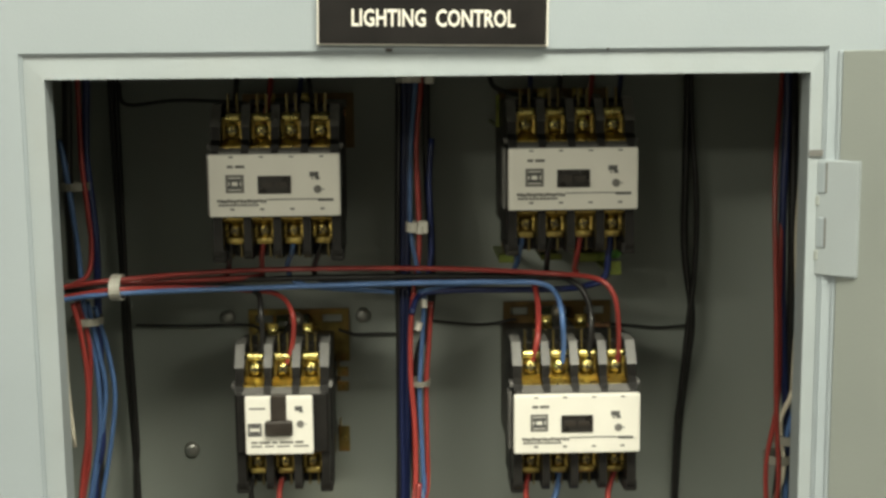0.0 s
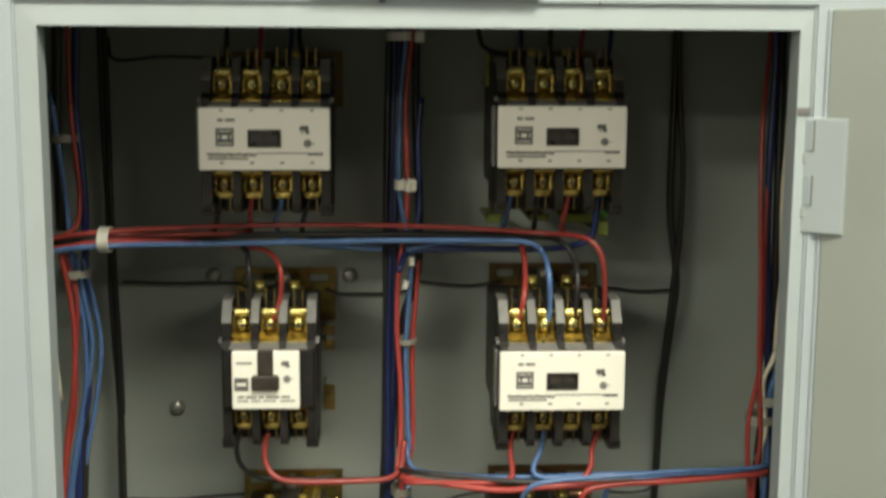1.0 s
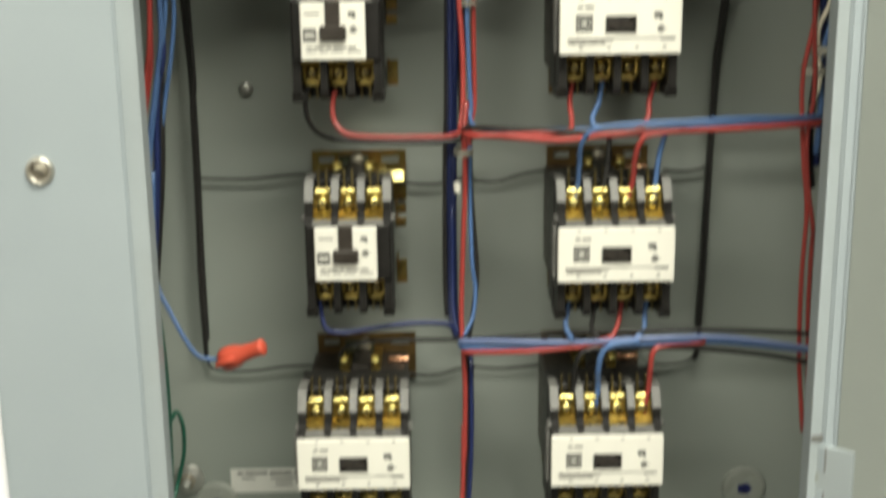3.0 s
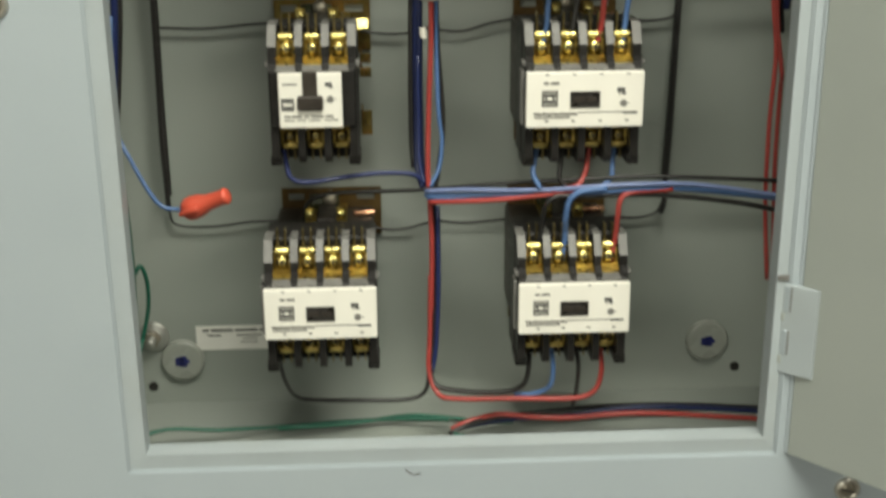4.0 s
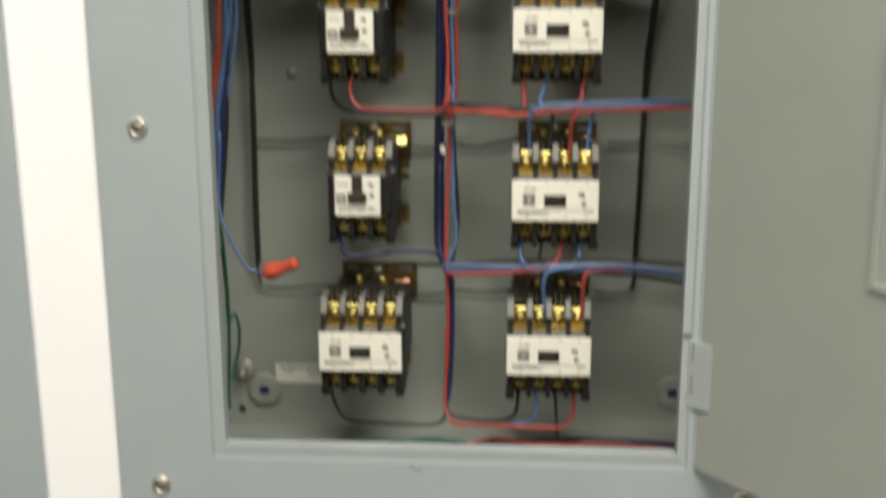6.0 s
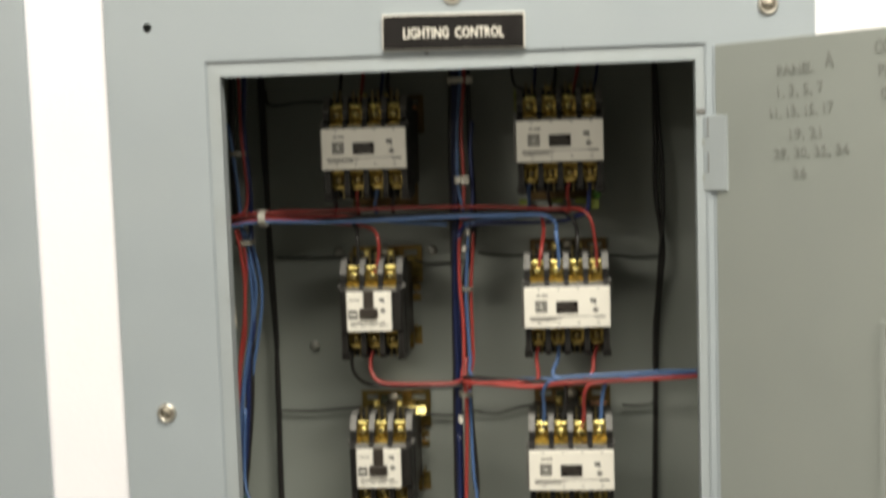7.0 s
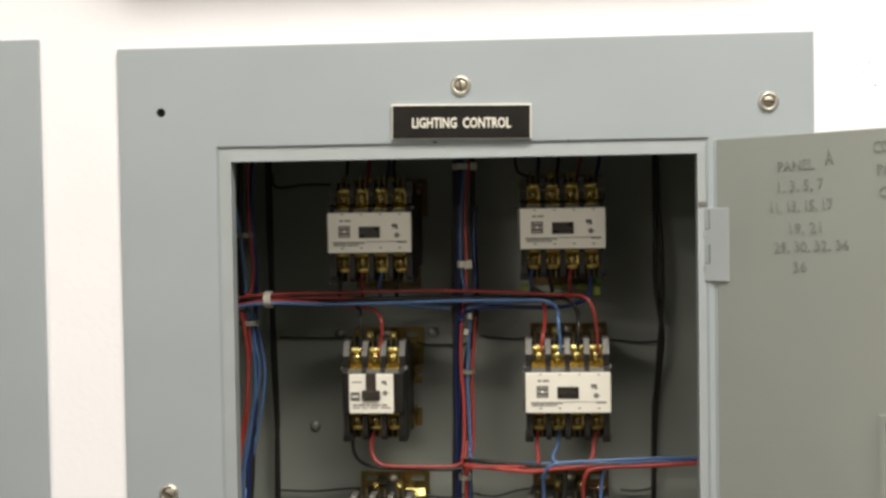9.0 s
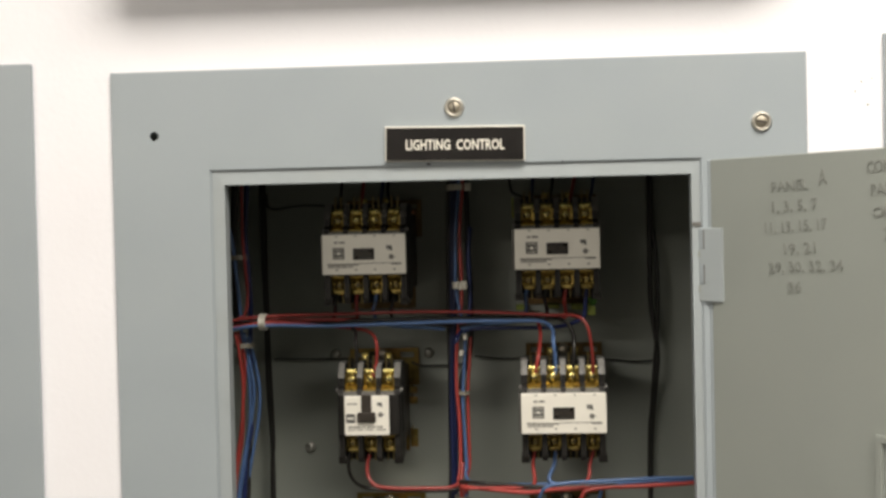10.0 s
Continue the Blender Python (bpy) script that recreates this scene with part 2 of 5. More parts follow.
def thing(name, label, category, group="", at=(0, 0, 0)):
    e = new(name)
    e.location = at
    return tagged(e, label, category, group)


def lettering(name, text, size, width, mat, parent, m, weight=0.0, thick=0.0002):
    """Flat letters, centred, fitted to a width, at the pose m within the parent."""
    cu = bpy.data.curves.new(name, "FONT")
    cu.body, cu.size, cu.align_x, cu.align_y = text, size, "CENTER", "CENTER"
    cu.extrude, cu.offset, cu.resolution_u = thick, weight, 2
    tmp = new(name + "_shape", cu)
    bpy.context.view_layer.update()
    me = bpy.data.meshes.new_from_object(tmp.evaluated_get(bpy.context.evaluated_depsgraph_get()))
    bpy.data.objects.remove(tmp)
    xs = [v.co.x for v in me.vertices]
    k = width / (max(xs) - min(xs)) if width else 1.0
    me.transform(m @ Matrix.Diagonal((k, 1, 1, 1)))
    me.materials.clear()
    me.materials.append(mat)
    ob = new(name, me)
    ob.parent = parent
    return ob


FACING = pose(0, 0, 0, 90)      # flat letters turned to face -y

# ---------------------------------------------------------------- the room
CX0, CX1, CZ0, CZ1 = -0.2551, 0.2526, 1.0972, 1.7595      # cover
OX0, OX1, OZ0, OZ1 = -0.1803, 0.1765, 1.1735, 1.6847     # door opening
IX0, IX1, IZ0, IZ1 = -0.1711, 0.1702, 1.1826, 1.6744     # inner flange
BX0, BX1, BZ0, BZ1 = -0.238, 0.236, 1.116, 1.745         # box, inside
BACK = 0.2045
RX0, RX1, RY0, RZ1 = -3.0, 3.2, -5.0, 2.7

bm = bmesh.new()
ring_plate(bm, (RX0, RX1, 0.0, RZ1), (BX0 - 0.003, BX1 + 0.003, BZ0 - 0.003, BZ1 + 0.003), 0.004, 0.22)
wall_n = tagged(part("wall_north", bm, M_WALL), "white painted wall around the recessed cabinets", "wall", kind="structure")
for x, z, r in ((0.2919, 1.7370, 0.0007), (0.2873, 1.7302, 0.0006), (0.2961, 1.7205, 0.0008), (0.2991, 1.7393, 0.0005)):
    part("paint_speck", disc(bmesh.new(), x, 0.0039, z, r, r * 0.8, 0.0002, 8), M_PENCIL, wall_n, "tiny dark speck")

tagged(part("wall_south", boxed(RX0, RX1, RY0 - 0.1, RY0, 0, RZ1), M_ROOM), "plain beige wall closing the room", "wall", kind="structure")
tagged(part("wall_west", boxed(RX0 - 0.1, RX0, RY0 - 0.1, 0.22, 0, RZ1), M_ROOM), "plain beige wall closing the room", "wall", kind="structure")
tagged(part("wall_east", boxed(RX1, RX1 + 0.1, RY0 - 0.1, 0.22, 0, RZ1), M_ROOM), "plain beige wall closing the room", "wall", kind="structure")
tagged(part("floor", boxed(RX0 - 0.1, RX1 + 0.1, RY0 - 0.1, 0.22, -0.1, 0), M_FLOOR), "plain grey vinyl floor of the room", "floor", kind="structure")
tagged(part("ceiling", boxed(RX0 - 0.1, RX1 + 0.1, RY0 - 0.1, 0.22, RZ1, RZ1 + 0.1), M_CEIL), "plain white painted ceiling", "ceiling", kind="structure")

fix = thing("ceiling_light", "unseen ceiling-mounted fluorescent light with a glowing diffuser", "ceiling light", "ceiling lights", (*LAMPS[0], RZ1))
bm = bmesh.new()
box(bm, -0.61, 0.61, -0.305, 0.305, -0.03, 0.0, 0.004)
part("housing", bm, M_CEIL, fix)
part("diffuser", boxed(-0.58, 0.58, -0.28, 0.28, -0.034, -0.0305), M_LENS, fix, "glowing white diffuser")
# matching fixtures for the added fill lamps, also out of view
for lx, ly in LAMPS[1:]:
    copy_thing(fix, pose(lx, ly, RZ1))

# unseen box of assumed kind, sized to cast the soft shadow on the wall
wire_trough = thing("wire_trough", "unseen grey box added above the cabinet to shade the wall", "wire trough", at=(0, 0.004, 0))
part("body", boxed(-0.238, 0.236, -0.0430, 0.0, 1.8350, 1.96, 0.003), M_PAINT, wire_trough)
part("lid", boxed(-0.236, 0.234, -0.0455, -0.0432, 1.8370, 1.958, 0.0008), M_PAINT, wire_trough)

# neighbouring closed cabinets, flush in the same wall
for x0, x1, zt in ((-0.82, -0.3151, CZ1 + 0.009), (0.3066, 0.812, CZ1 + 0.011)):
    nb = thing("closed_cabinet", "closed grey steel cabinet cover set flush in the wall", "cabinet", "cabinets along the wall")
    part("cover", boxed(x0, x1, 0.0, 0.0035, CZ0, zt, 0.0006), M_PAINT, nb)
    part("door", boxed(x0 + 0.077, x1 - 0.077, -0.0015, -0.0002, CZ0 + 0.08, zt - 0.08, 0.0006), M_PAINT, nb)


# ---------------------------------------------------------------- the cabinet
cab = thing("lighting_control_cabinet", "grey enamelled steel lighting control cabinet, flush in the wall, door open", "electrical cabinet", "cabinets along the wall")
t_ = 0.0016
part("back_panel", boxed(BX0 - t_, BX1 + t_, BACK, BACK + t_, BZ0 - t_, BZ1 + t_), M_BOX, cab, "dusty grey steel back panel")
part("side_panel", boxed(BX0 - t_, BX0, 0.016, BACK - 0.0002, BZ0 - t_, BZ1 + t_), M_BOX, cab)
part("side_panel", boxed(BX1, BX1 + t_, 0.016, BACK - 0.0002, BZ0 - t_, BZ1 + t_), M_BOX, cab)
part("bottom_panel", boxed(BX0 + 0.0002, BX1 - 0.0002, 0.016, BACK - 0.0002, BZ0 - t_, BZ0), M_BOX, cab)
part("top_panel", boxed(BX0 + 0.0002, BX1 - 0.0002, 0.016, BACK - 0.0002, BZ1, BZ1 + t_), M_BOX, cab)

# cover with its opening and one empty screw hole
bm = bmesh.new()
ring_plate(bm, (CX0, CX1, CZ0, CZ1), (OX0, OX1, OZ0, OZ1), 0.0, 0.0021)
bm.normal_update()
bmesh.ops.bevel(bm, geom=[e for e in bm.edges if all(v.co.y < 0.001 for v in e.verts) and len(e.link_faces) == 2 and abs(e.link_faces[0].normal.dot(e.link_faces[1].normal)) < 0.5], offset=0.0011, segments=2, affect="EDGES")
cover = part("cover", bm, M_PAINT, cab)
cut = part("hole_cutter", lathe(bmesh.new(), -0.2227, 0.01, 1.7117, [(0, 0), (0.0034, 0), (0.0034, 0.02), (0, 0.02)], 16), M_PAINT)
mod = cover.modifiers.new("hole", "BOOLEAN")
mod.object, mod.solver = cut, "EXACT"
bpy.context.view_layer.update()
me = bpy.data.meshes.new_from_object(cover.evaluated_get(bpy.context.evaluated_depsgraph_get()))
cover.modifiers.clear()
cover.data = me
bpy.data.objects.remove(cut)

part("paint_scratch", tube([(-0.0297, 0.0001, 1.1700), (-0.0275, 0.0001, 1.1679), (-0.0245, 0.0001, 1.1667), (-0.0209, 0.0001, 1.1673)], 0.00050, 6), M_PRINT, cover, "small dark curved scratch")

# stepped flange just behind the opening, with its edge bent inwards
bm = bmesh.new()
ring_plate(bm, (OX0 - 0.012, OX1 + 0.012, OZ0 - 0.012, OZ1 + 0.012), (IX0, IX1, IZ0, IZ1), 0.0022, 0.0036)
bmesh.ops.bevel(bm, geom=[e for e in bm.edges if e.calc_length() > 0.3 and all(v.co.y < 0.0025 for v in e.verts)], offset=0.0006, segments=2, affect="EDGES")
for v in bm.verts:          # the lip rolls outwards towards its inner edge
    if v.co.y < 0.003:
        v.co.y = 0.0015 if IX0 - 0.001 < v.co.x < IX1 + 0.001 and IZ0 - 0.001 < v.co.z < IZ1 + 0.001 else 0.0031
flange = part("opening_flange", bm, M_FLANGE, cab, "grey enamelled inner flange with worn edges")
# solid grey bars stand in for the shadow in the hinge cutouts
for z in (1.6365, 1.2760):
    part("hinge_notch", boxed(IX1 + 0.0004, OX1 + 0.0002, 0.0008, 0.0030, z, z + 0.0030), M_GREYP, flange, "dark grey bar painting the shaded hinge cutout")
bm = bmesh.new()
ring_plate(bm, (IX0 - 0.0012, IX1 + 0.0012, IZ0 - 0.0012, IZ1 + 0.0012), (IX0, IX1, IZ0, IZ1), 0.0037, 0.0145)
part("flange_return", bm, M_FLANGE, cab)


def cover_screw(x, z, turn):
    w = part("screw_washer", lathe(bmesh.new(), 0, 0, 0, [(0.0074, 0), (0.0073, 0.0008), (0.0064, 0.0024), (0.0055, 0.0027), (0.0049, 0.0022), (0.0046, 0.0010), (0, 0.0010)]), M_STEEL, cab, "nickel cup washer", True)
    w.location = (x, 0, z)
    w.rotation_euler = (0, radians(turn), 0)
    bm = lathe(bmesh.new(), 0, -0.0012, 0, [(0.0044, 0), (0.0043, 0.0004), (0.0034, 0.0010), (0.0018, 0.0013), (0, 0.0014)])
    part("screw_head", bm, M_SCREW, w, "slotted screw head", True)
    part("screw_slot", boxed(-0.0038, 0.0038, -0.0029, -0.0022, -0.0006, 0.0006), M_DARK, w)


for x, z, a in ((0.0005, 1.7267, 80), (0.2204, 1.7103, 5), (-0.2227, 1.4274, 35), (-0.2227, 1.1493, 25), (0.0005, 1.1335, 65), (0.2204, 1.1493, 15)):
    cover_screw(x, z, a)

# engraved nameplate
sign = part("nameplate", boxed(-0.0508, 0.0508, -0.0031, -0.0002, -0.0127, 0.0127, 0.0003), M_SIGNW, cab, "black engraved plate with cream letters and edge, slightly askew")
sign.location, sign.rotation_euler = (0.0006, 0, 1.7003), (0, radians(0.9), 0)
part("nameplate_face", boxed(-0.0500, 0.0500, -0.0035, -0.00312, -0.0121, 0.0117), M_SIGN, sign)
lettering("nameplate_lettering", "LIGHTING  CONTROL", 0.0103, 0.0716, M_SIGNW, sign, Matrix.Translation((0.0, -0.0037, -0.0012)) @ FACING, 0.00017)

# chipped paint on the edge above the opening and the dent below it
part("paint_chip", boxed(-0.0205, -0.0175, -0.0008, -0.0002, 1.6852, 1.6866, 0.0003), M_DARK, cab)
part("paint_chip", boxed(0.0775, 0.0788, -0.0008, -0.0002, 1.6850, 1.6860, 0.0003), M_DARK, cab)

# back-panel screws and knock-out washers
def pan_screw(x, z, r=0.0048):
    s = part("pan_screw", lathe(bmesh.new(), 0, 0, 0, [(r, 0), (r, 0.0012), (r * 0.8, 0.003), (r * 0.4, 0.0038), (0, 0.004)]), M_ZINC, cab, "zinc pan-head screw", True)
    s.location = (x, BACK, z)


for x, z in ((-0.1488, 1.4427), (-0.0398, 1.5268), (-0.1238, 1.5266)):
    pan_screw(x, z)
for x, z in ((-0.1838, 1.1500), (0.1902, 1.1553)):
    w = part("blanking_washer", lathe(bmesh.new(), 0, 0, 0, [(0.0150, 0), (0.0150, 0.0036), (0.0142, 0.0046), (0.0128, 0.0049), (0.0030, 0.0049), (0, 0.0049)], 32), M_CAPP, cab, "large grey plastic cap with a blue ink mark", True)
    w.location = (x, BACK, z)
    bm = bmesh.new()
    for k in range(5):
        a = k * 1.26
        box(bm, -0.0026 + 0.0026 * math.cos(a), 0.0026 + 0.0026 * math.cos(a), -0.0054, -0.0050 - 0.00005 * k, -0.0013 + 0.0026 * math.sin(a), 0.0015 + 0.0026 * math.sin(a))
    part("ink_mark", bm, M_MARK, w, "dark blue ink dab")
for x, z in ((-0.2064, 1.1291), (0.2125, 1.1330)):
    s = part("mounting_hole", lathe(bmesh.new(), 0, 0, 0, [(0.0034, 0), (0.0034, 0.0006), (0.0024, 0.0006), (0.0024, 0.0001), (0, 0.0001)]), M_WINDOW, cab, "dark round mounting hole")
    s.location = (x, BACK, z)
stud = part("ground_stud", lathe(bmesh.new(), 0, 0, 0, [(0.0108, 0), (0.0108, 0.0022), (0.0098, 0.0030), (0.0046, 0.0030), (0.0044, 0.0034), (0.0032, 0.0034), (0.0032, 0.0150), (0.0024, 0.0158), (0, 0.0158)]), M_ZINC, cab, "zinc stud with a broad washer", True)
stud.location = (-0.2030, BACK, 1.1680)
part("hex_nut", lathe(bmesh.new(), 0, -0.0031, 0, [(0, 0), (0.0058, 0), (0.0060, 0.0008), (0.0060, 0.0046), (0.0050, 0.0054), (0, 0.0054)], 6), M_SCREW, stud, "dark hexagonal nut")
lab = part("rating_label", boxed(-0.1735, -0.1080, BACK - 0.0006, BACK - 0.0002, 1.1565, 1.1746), M_PAPER, cab, "white printed paper label")
bm = bmesh.new()
for row_z, high, words in ((1.1722, 0.0017, ((0.07, 0.14), (0.16, 0.40), (0.42, 0.66), (0.68, 0.97))), (1.1680, 0.0010, ((0.12, 0.27), (0.43, 0.70), (0.84, 0.97))), (1.1652, 0.0006, ((0.49, 0.66), (0.90, 0.97))), (1.1624, 0.0006, ((0.47, 0.66),))):
    for w0, w1 in words:
        box(bm, -0.1735 + 0.0655 * w0, -0.1735 + 0.0655 * w1, BACK - 0.0009, BACK - 0.00065, row_z - high, row_z)
tagged(part("label_printing", bm, M_PRINT, lab), kind="stuff")

# door, open about 48 degrees
HINGE = Vector((0.1830, -0.0020, 0.0))
DT, DB, DW = 1.6838, 1.1738, 0.352
door = new("door")
door.parent = cab
door.location = HINGE
door.rotation_euler = (0, 0, radians(-48.5))
part("door_sheet", boxed(0.0, DW, 0.0003, 0.0020, DB, DT, 0.0005), M_DOOR, door)
part("door_edge", boxed(-0.0022, -0.0002, 0.0, 0.0125, DB, DT, 0.0006), M_PAINT, door)
part("door_far_edge", boxed(DW + 0.0002, DW + 0.002, 0.0, 0.0125, DB, DT, 0.0005), M_PAINT, door)
for z0, z1 in ((1.5820, 1.6350), (1.2225, 1.2740)):
    bm = boxed(-0.0086, 0.0110, -0.0038, 0.0002, z0, z1, 0.0008, 2)
    for v in bm.verts:
        if v.co.y < -0.001:
            v.co.y += 0.0032 * (v.co.x + 0.0086) / 0.0196
    h = part("hinge_leaf", bm, M_FLANGE, door, "painted hinge leaf")
    for zz in (z1 - 0.0210, z1 - 0.0460):
        bm = tube([(-0.0084, -0.0022, zz), (-0.0084, -0.0022, zz + 0.002), (-0.0084, -0.0022, zz + 0.0045)], 0.0020, 12)
        part("hinge_knuckle", bm, M_DOOR, h, "", True)
    for za, zb in ((z1 - 0.0150, z1 - 0.0012), (z1 - 0.0400, z1 - 0.0263)):
        part("hinge_slot", boxed(-0.0076, -0.0044, -0.0038, -0.0030, za, zb, 0.0002), M_PAINT, h, "painted slot")
        part("slot_edge", boxed(-0.0043, -0.0036, -0.0036, -0.0028, za, zb), M_GREYP, h)
# card holder on the inside of the door
fr = (0.1320, 0.2500, 1.3450, 1.5025)
bm = bmesh.new()
ring_plate(bm, fr, (fr[0] + 0.0052, fr[1] - 0.0052, fr[2] + 0.0052, fr[3] - 0.0052), -0.0022, 0.0)
bmesh.ops.bevel(bm, geom=[e for e in bm.edges if all(v.co.y < -0.002 for v in e.verts) and e.calc_length() > 0.05], offset=0.0007, segments=2, affect="EDGES")
part("card_frame", bm, M_DOOR, door, "grey frame for a circuit card")
# pencilled circuit lists
for text, s, z, size, width in (("PANEL", 0.0672, 1.6625, 0.0098, 0.0300), ("A", 0.0930, 1.6668, 0.0150, 0.0066), ("1, 3, 5, 7", 0.0700, 1.6488, 0.0106, 0.0365), ("11, 13, 15, 17", 0.0705, 1.6352, 0.0104, 0.0500),
                                ("19, 21", 0.0745, 1.6203, 0.0104, 0.0250), ("29, 30, 32, 34", 0.0785, 1.6082, 0.0100, 0.0590), ("36", 0.0700, 1.5942, 0.0098, 0.0105),
                                ("CONT", 0.1362, 1.6722, 0.0108, 0.0225), ("PANEL", 0.1405, 1.6580, 0.0104, 0.0260), ("CKT", 0.1368, 1.6435, 0.0095, 0.0150), ("2", 0.1390, 1.6290, 0.0120, 0.0058)):
    tagged(lettering("pencil_note", text, size, width, M_PENCIL, door, Matrix.Translation((s * 1.022, -0.0001, z)) @ FACING @ pose(0, 0, 0, 0, 0, 2.5), 0.00005, 0.0002), kind="stuff")


# ---------------------------------------------------------------- contactors
PITCH = 0.0155


def fin_outline(front, back, z0, z1, r=0.005):
    """The side shape of a barrier between terminals; z1 is the free end, which is rounded."""
    s = 1 if z1 > z0 else -1
    pts = [(back, z0), (front, z0), (front, z1 - s * r)]
    pts += [(front + r - r * math.cos(a), z1 - s * (r - r * math.sin(a))) for a in (0.5, 1.05)]
    pts += [(front + r, z1), (back - 0.012, z1), (back, z1 - s * 0.012)]
    return pts


def slotted_plate(bm, xs, zs, open_cells, y0, y1):
    """A plate on the grid xs by zs with some cells left open, from y0 (front) to y1."""
    pts = {}

    def at(i, j, y):
        return pts.setdefault((i, j, y), bm.verts.new((xs[i], y, zs[j]))) if (i, j, y) not in pts else pts[i, j, y]

    cells = {(i, j) for i in range(len(xs) - 1) for j in range(len(zs) - 1)} - set(open_cells)
    for i, j in cells:
        for y in (y0, y1):
            bm.faces.new([at(i, j, y), at(i + 1, j, y), at(i + 1, j + 1, y), at(i, j + 1, y)])
        for di, dj, a, b in ((-1, 0, (0, 0), (0, 1)), (1, 0, (1, 0), (1, 1)), (0, -1, (0, 0), (1, 0)), (0, 1, (0, 1), (1, 1))):
            if (i + di, j + dj) not in cells:
                p, q = (i + a[0], j + a[1]), (i + b[0], j + b[1])
                bm.faces.new([at(*p, y0), at(*q, y0), at(*q, y1), at(*p, y1)])
    bmesh.ops.recalc_face_normals(bm, faces=bm.faces[:])
    return bm


def contactor(poles, face_y):
    """A lighting contactor; its origin is on the back panel behind the middle of its front plate."""
    wide = poles == 4
    c = thing("contactor", "black four-pole lighting contactor with cream front plate and brass terminals" if wide else "black three-pole contactor with cream label, dark plunger and brass terminals", "contactor", "contactors in the cabinet")
    D = face_y - BACK                      # front plane, local
    half = poles * PITCH / 2 + 0.0028
    cx = 0.0 if wide else 0.0012
    # stamped plate with a slot at each upper end
    r0, r1 = (cx - 0.0300, cx + 0.0370) if wide else (-0.0275, 0.0345)
    slots = ((r0 + 0.0045, r0 + 0.0150), (r1 - 0.0165, r1 - 0.0045))
    bm = slotted_plate(bmesh.new(), [r0, *slots[0], *slots[1], r1], [0.012, 0.0368, 0.0415, 0.0452], {(1, 1), (3, 1)}, -0.0034, -0.0016)
    box(bm, r0 + 0.0015, r1 - (0.0070 if wide else 0.0100), -0.0034, -0.0016, -0.0515 if wide else -0.047, 0.0119)
    part("mounting_plate", bm, M_RUST if wide else M_OLIVE, c, "orange-stained chromate steel plate" if wide else "yellow chromate steel plate")
    part("coil", tube([(cx - 0.0105, -0.0100, 0.0370), (cx - 0.002, -0.0100, 0.0374), (cx + 0.0085, -0.0100, 0.0370)], 0.0058, 12), M_COIL, c, "dark taped coil", True)
    if wide:
        part("coil_strap", tube([(cx + 0.0190, -0.0250, 0.0338), (cx + 0.0260, -0.0256, 0.0340), (cx + 0.0330, -0.0250, 0.0338)], 0.0019, 10), M_COPPER, c, "bare copper coil strap", True)
    bm = bmesh.new()
    lathe(bm, 0.003, -0.0160, 0.0412, [(0.0048, 0), (0.0048, 0.0014), (0.0040, 0.0034), (0.0022, 0.0044), (0, 0.0046)], 14)
    disc(bm, 0.003, -0.0036, 0.0412, 0.0022, 0.0022, 0.0123, 10)
    part("mounting_screw", bm, M_SCREW, c, "", True)
    # coil housing and contact housing
    part("coil_housing", boxed(cx - half + 0.002, cx + half - 0.002, D * 0.50, -0.0036, -0.032, 0.032, 0.002, 2), M_DARK, c)
    part("contact_housing", boxed(cx - half, cx + half, D + 0.026, D * 0.52, -0.0405, 0.0405, 0.0015), M_BLACK, c)
    wp = 0.0339 if wide else 0.0184
    hp = 0.0162
    part("front_block", boxed(cx - half + 0.0006, cx + half - 0.0006, D + 0.0045, D + 0.027, -0.0172, 0.0172, 0.0012), M_BLACK, c)
    for k in range(poles):
        x = cx + (k - (poles - 1) / 2) * PITCH
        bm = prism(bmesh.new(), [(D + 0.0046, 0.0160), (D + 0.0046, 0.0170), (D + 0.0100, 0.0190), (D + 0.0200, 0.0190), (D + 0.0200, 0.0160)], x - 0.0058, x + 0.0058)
        part("front_ledge", bm, M_GREYP, c, "lighter grey sloping ledge")
    if wide:
        part("side_strip", boxed(-half - 0.0022, -half - 0.0002, D + 0.008, D + 0.020, -0.016, 0.016, 0.0006), M_GREYP, c)
    fp = part("front_plate", boxed(-wp, wp, D, D + 0.0042, -hp, hp, 0.0012, 2), M_PLATE, c, "cream plastic plate with black printing")
    f = D - 0.0003
    bm, bf = bmesh.new(), bmesh.new()

    def bar(b, x, z, w, h):
        box(b, x - w / 2, x + w / 2, f, D - 0.00005, z - h / 2, z + h / 2)

    if wide:
        # square emblem, approval marks, ruled line and rows of small print
        for x, z, w, h in ((-0.0203, 0.0050, 0.0094, 0.0014), (-0.0203, -0.0030, 0.0094, 0.0014), (-0.0243, 0.0010, 0.0014, 0.0066), (-0.0163, 0.0010, 0.0014, 0.0066)):
            bar(bf, x, z, w, h)
        for x, z, w, h in ((-0.0203, 0.0029, 0.0066, 0.0018), (-0.0203, -0.0009, 0.0066, 0.0018), (-0.0224, 0.0010, 0.0012, 0.0022), (-0.0182, 0.0010, 0.0012, 0.0022)):
            bar(bm, x, z, w, h)
        for x, z, w, h in ((0.0205, 0.0056, 0.0046, 0.0026), (0.0222, 0.0036, 0.0022, 0.0014), (0.0196, 0.0034, 0.0010, 0.0008), (0.0252, -0.0022, 0.0010, 0.0006)):
            bar(bm, x, z, w, h)
        disc(bf, 0.0222, D - 0.00005, -0.0022, 0.0021, 0.0021, 0.0003, 12)
        bar(bm, 0.0130, -0.0072, 0.0345, 0.0005)
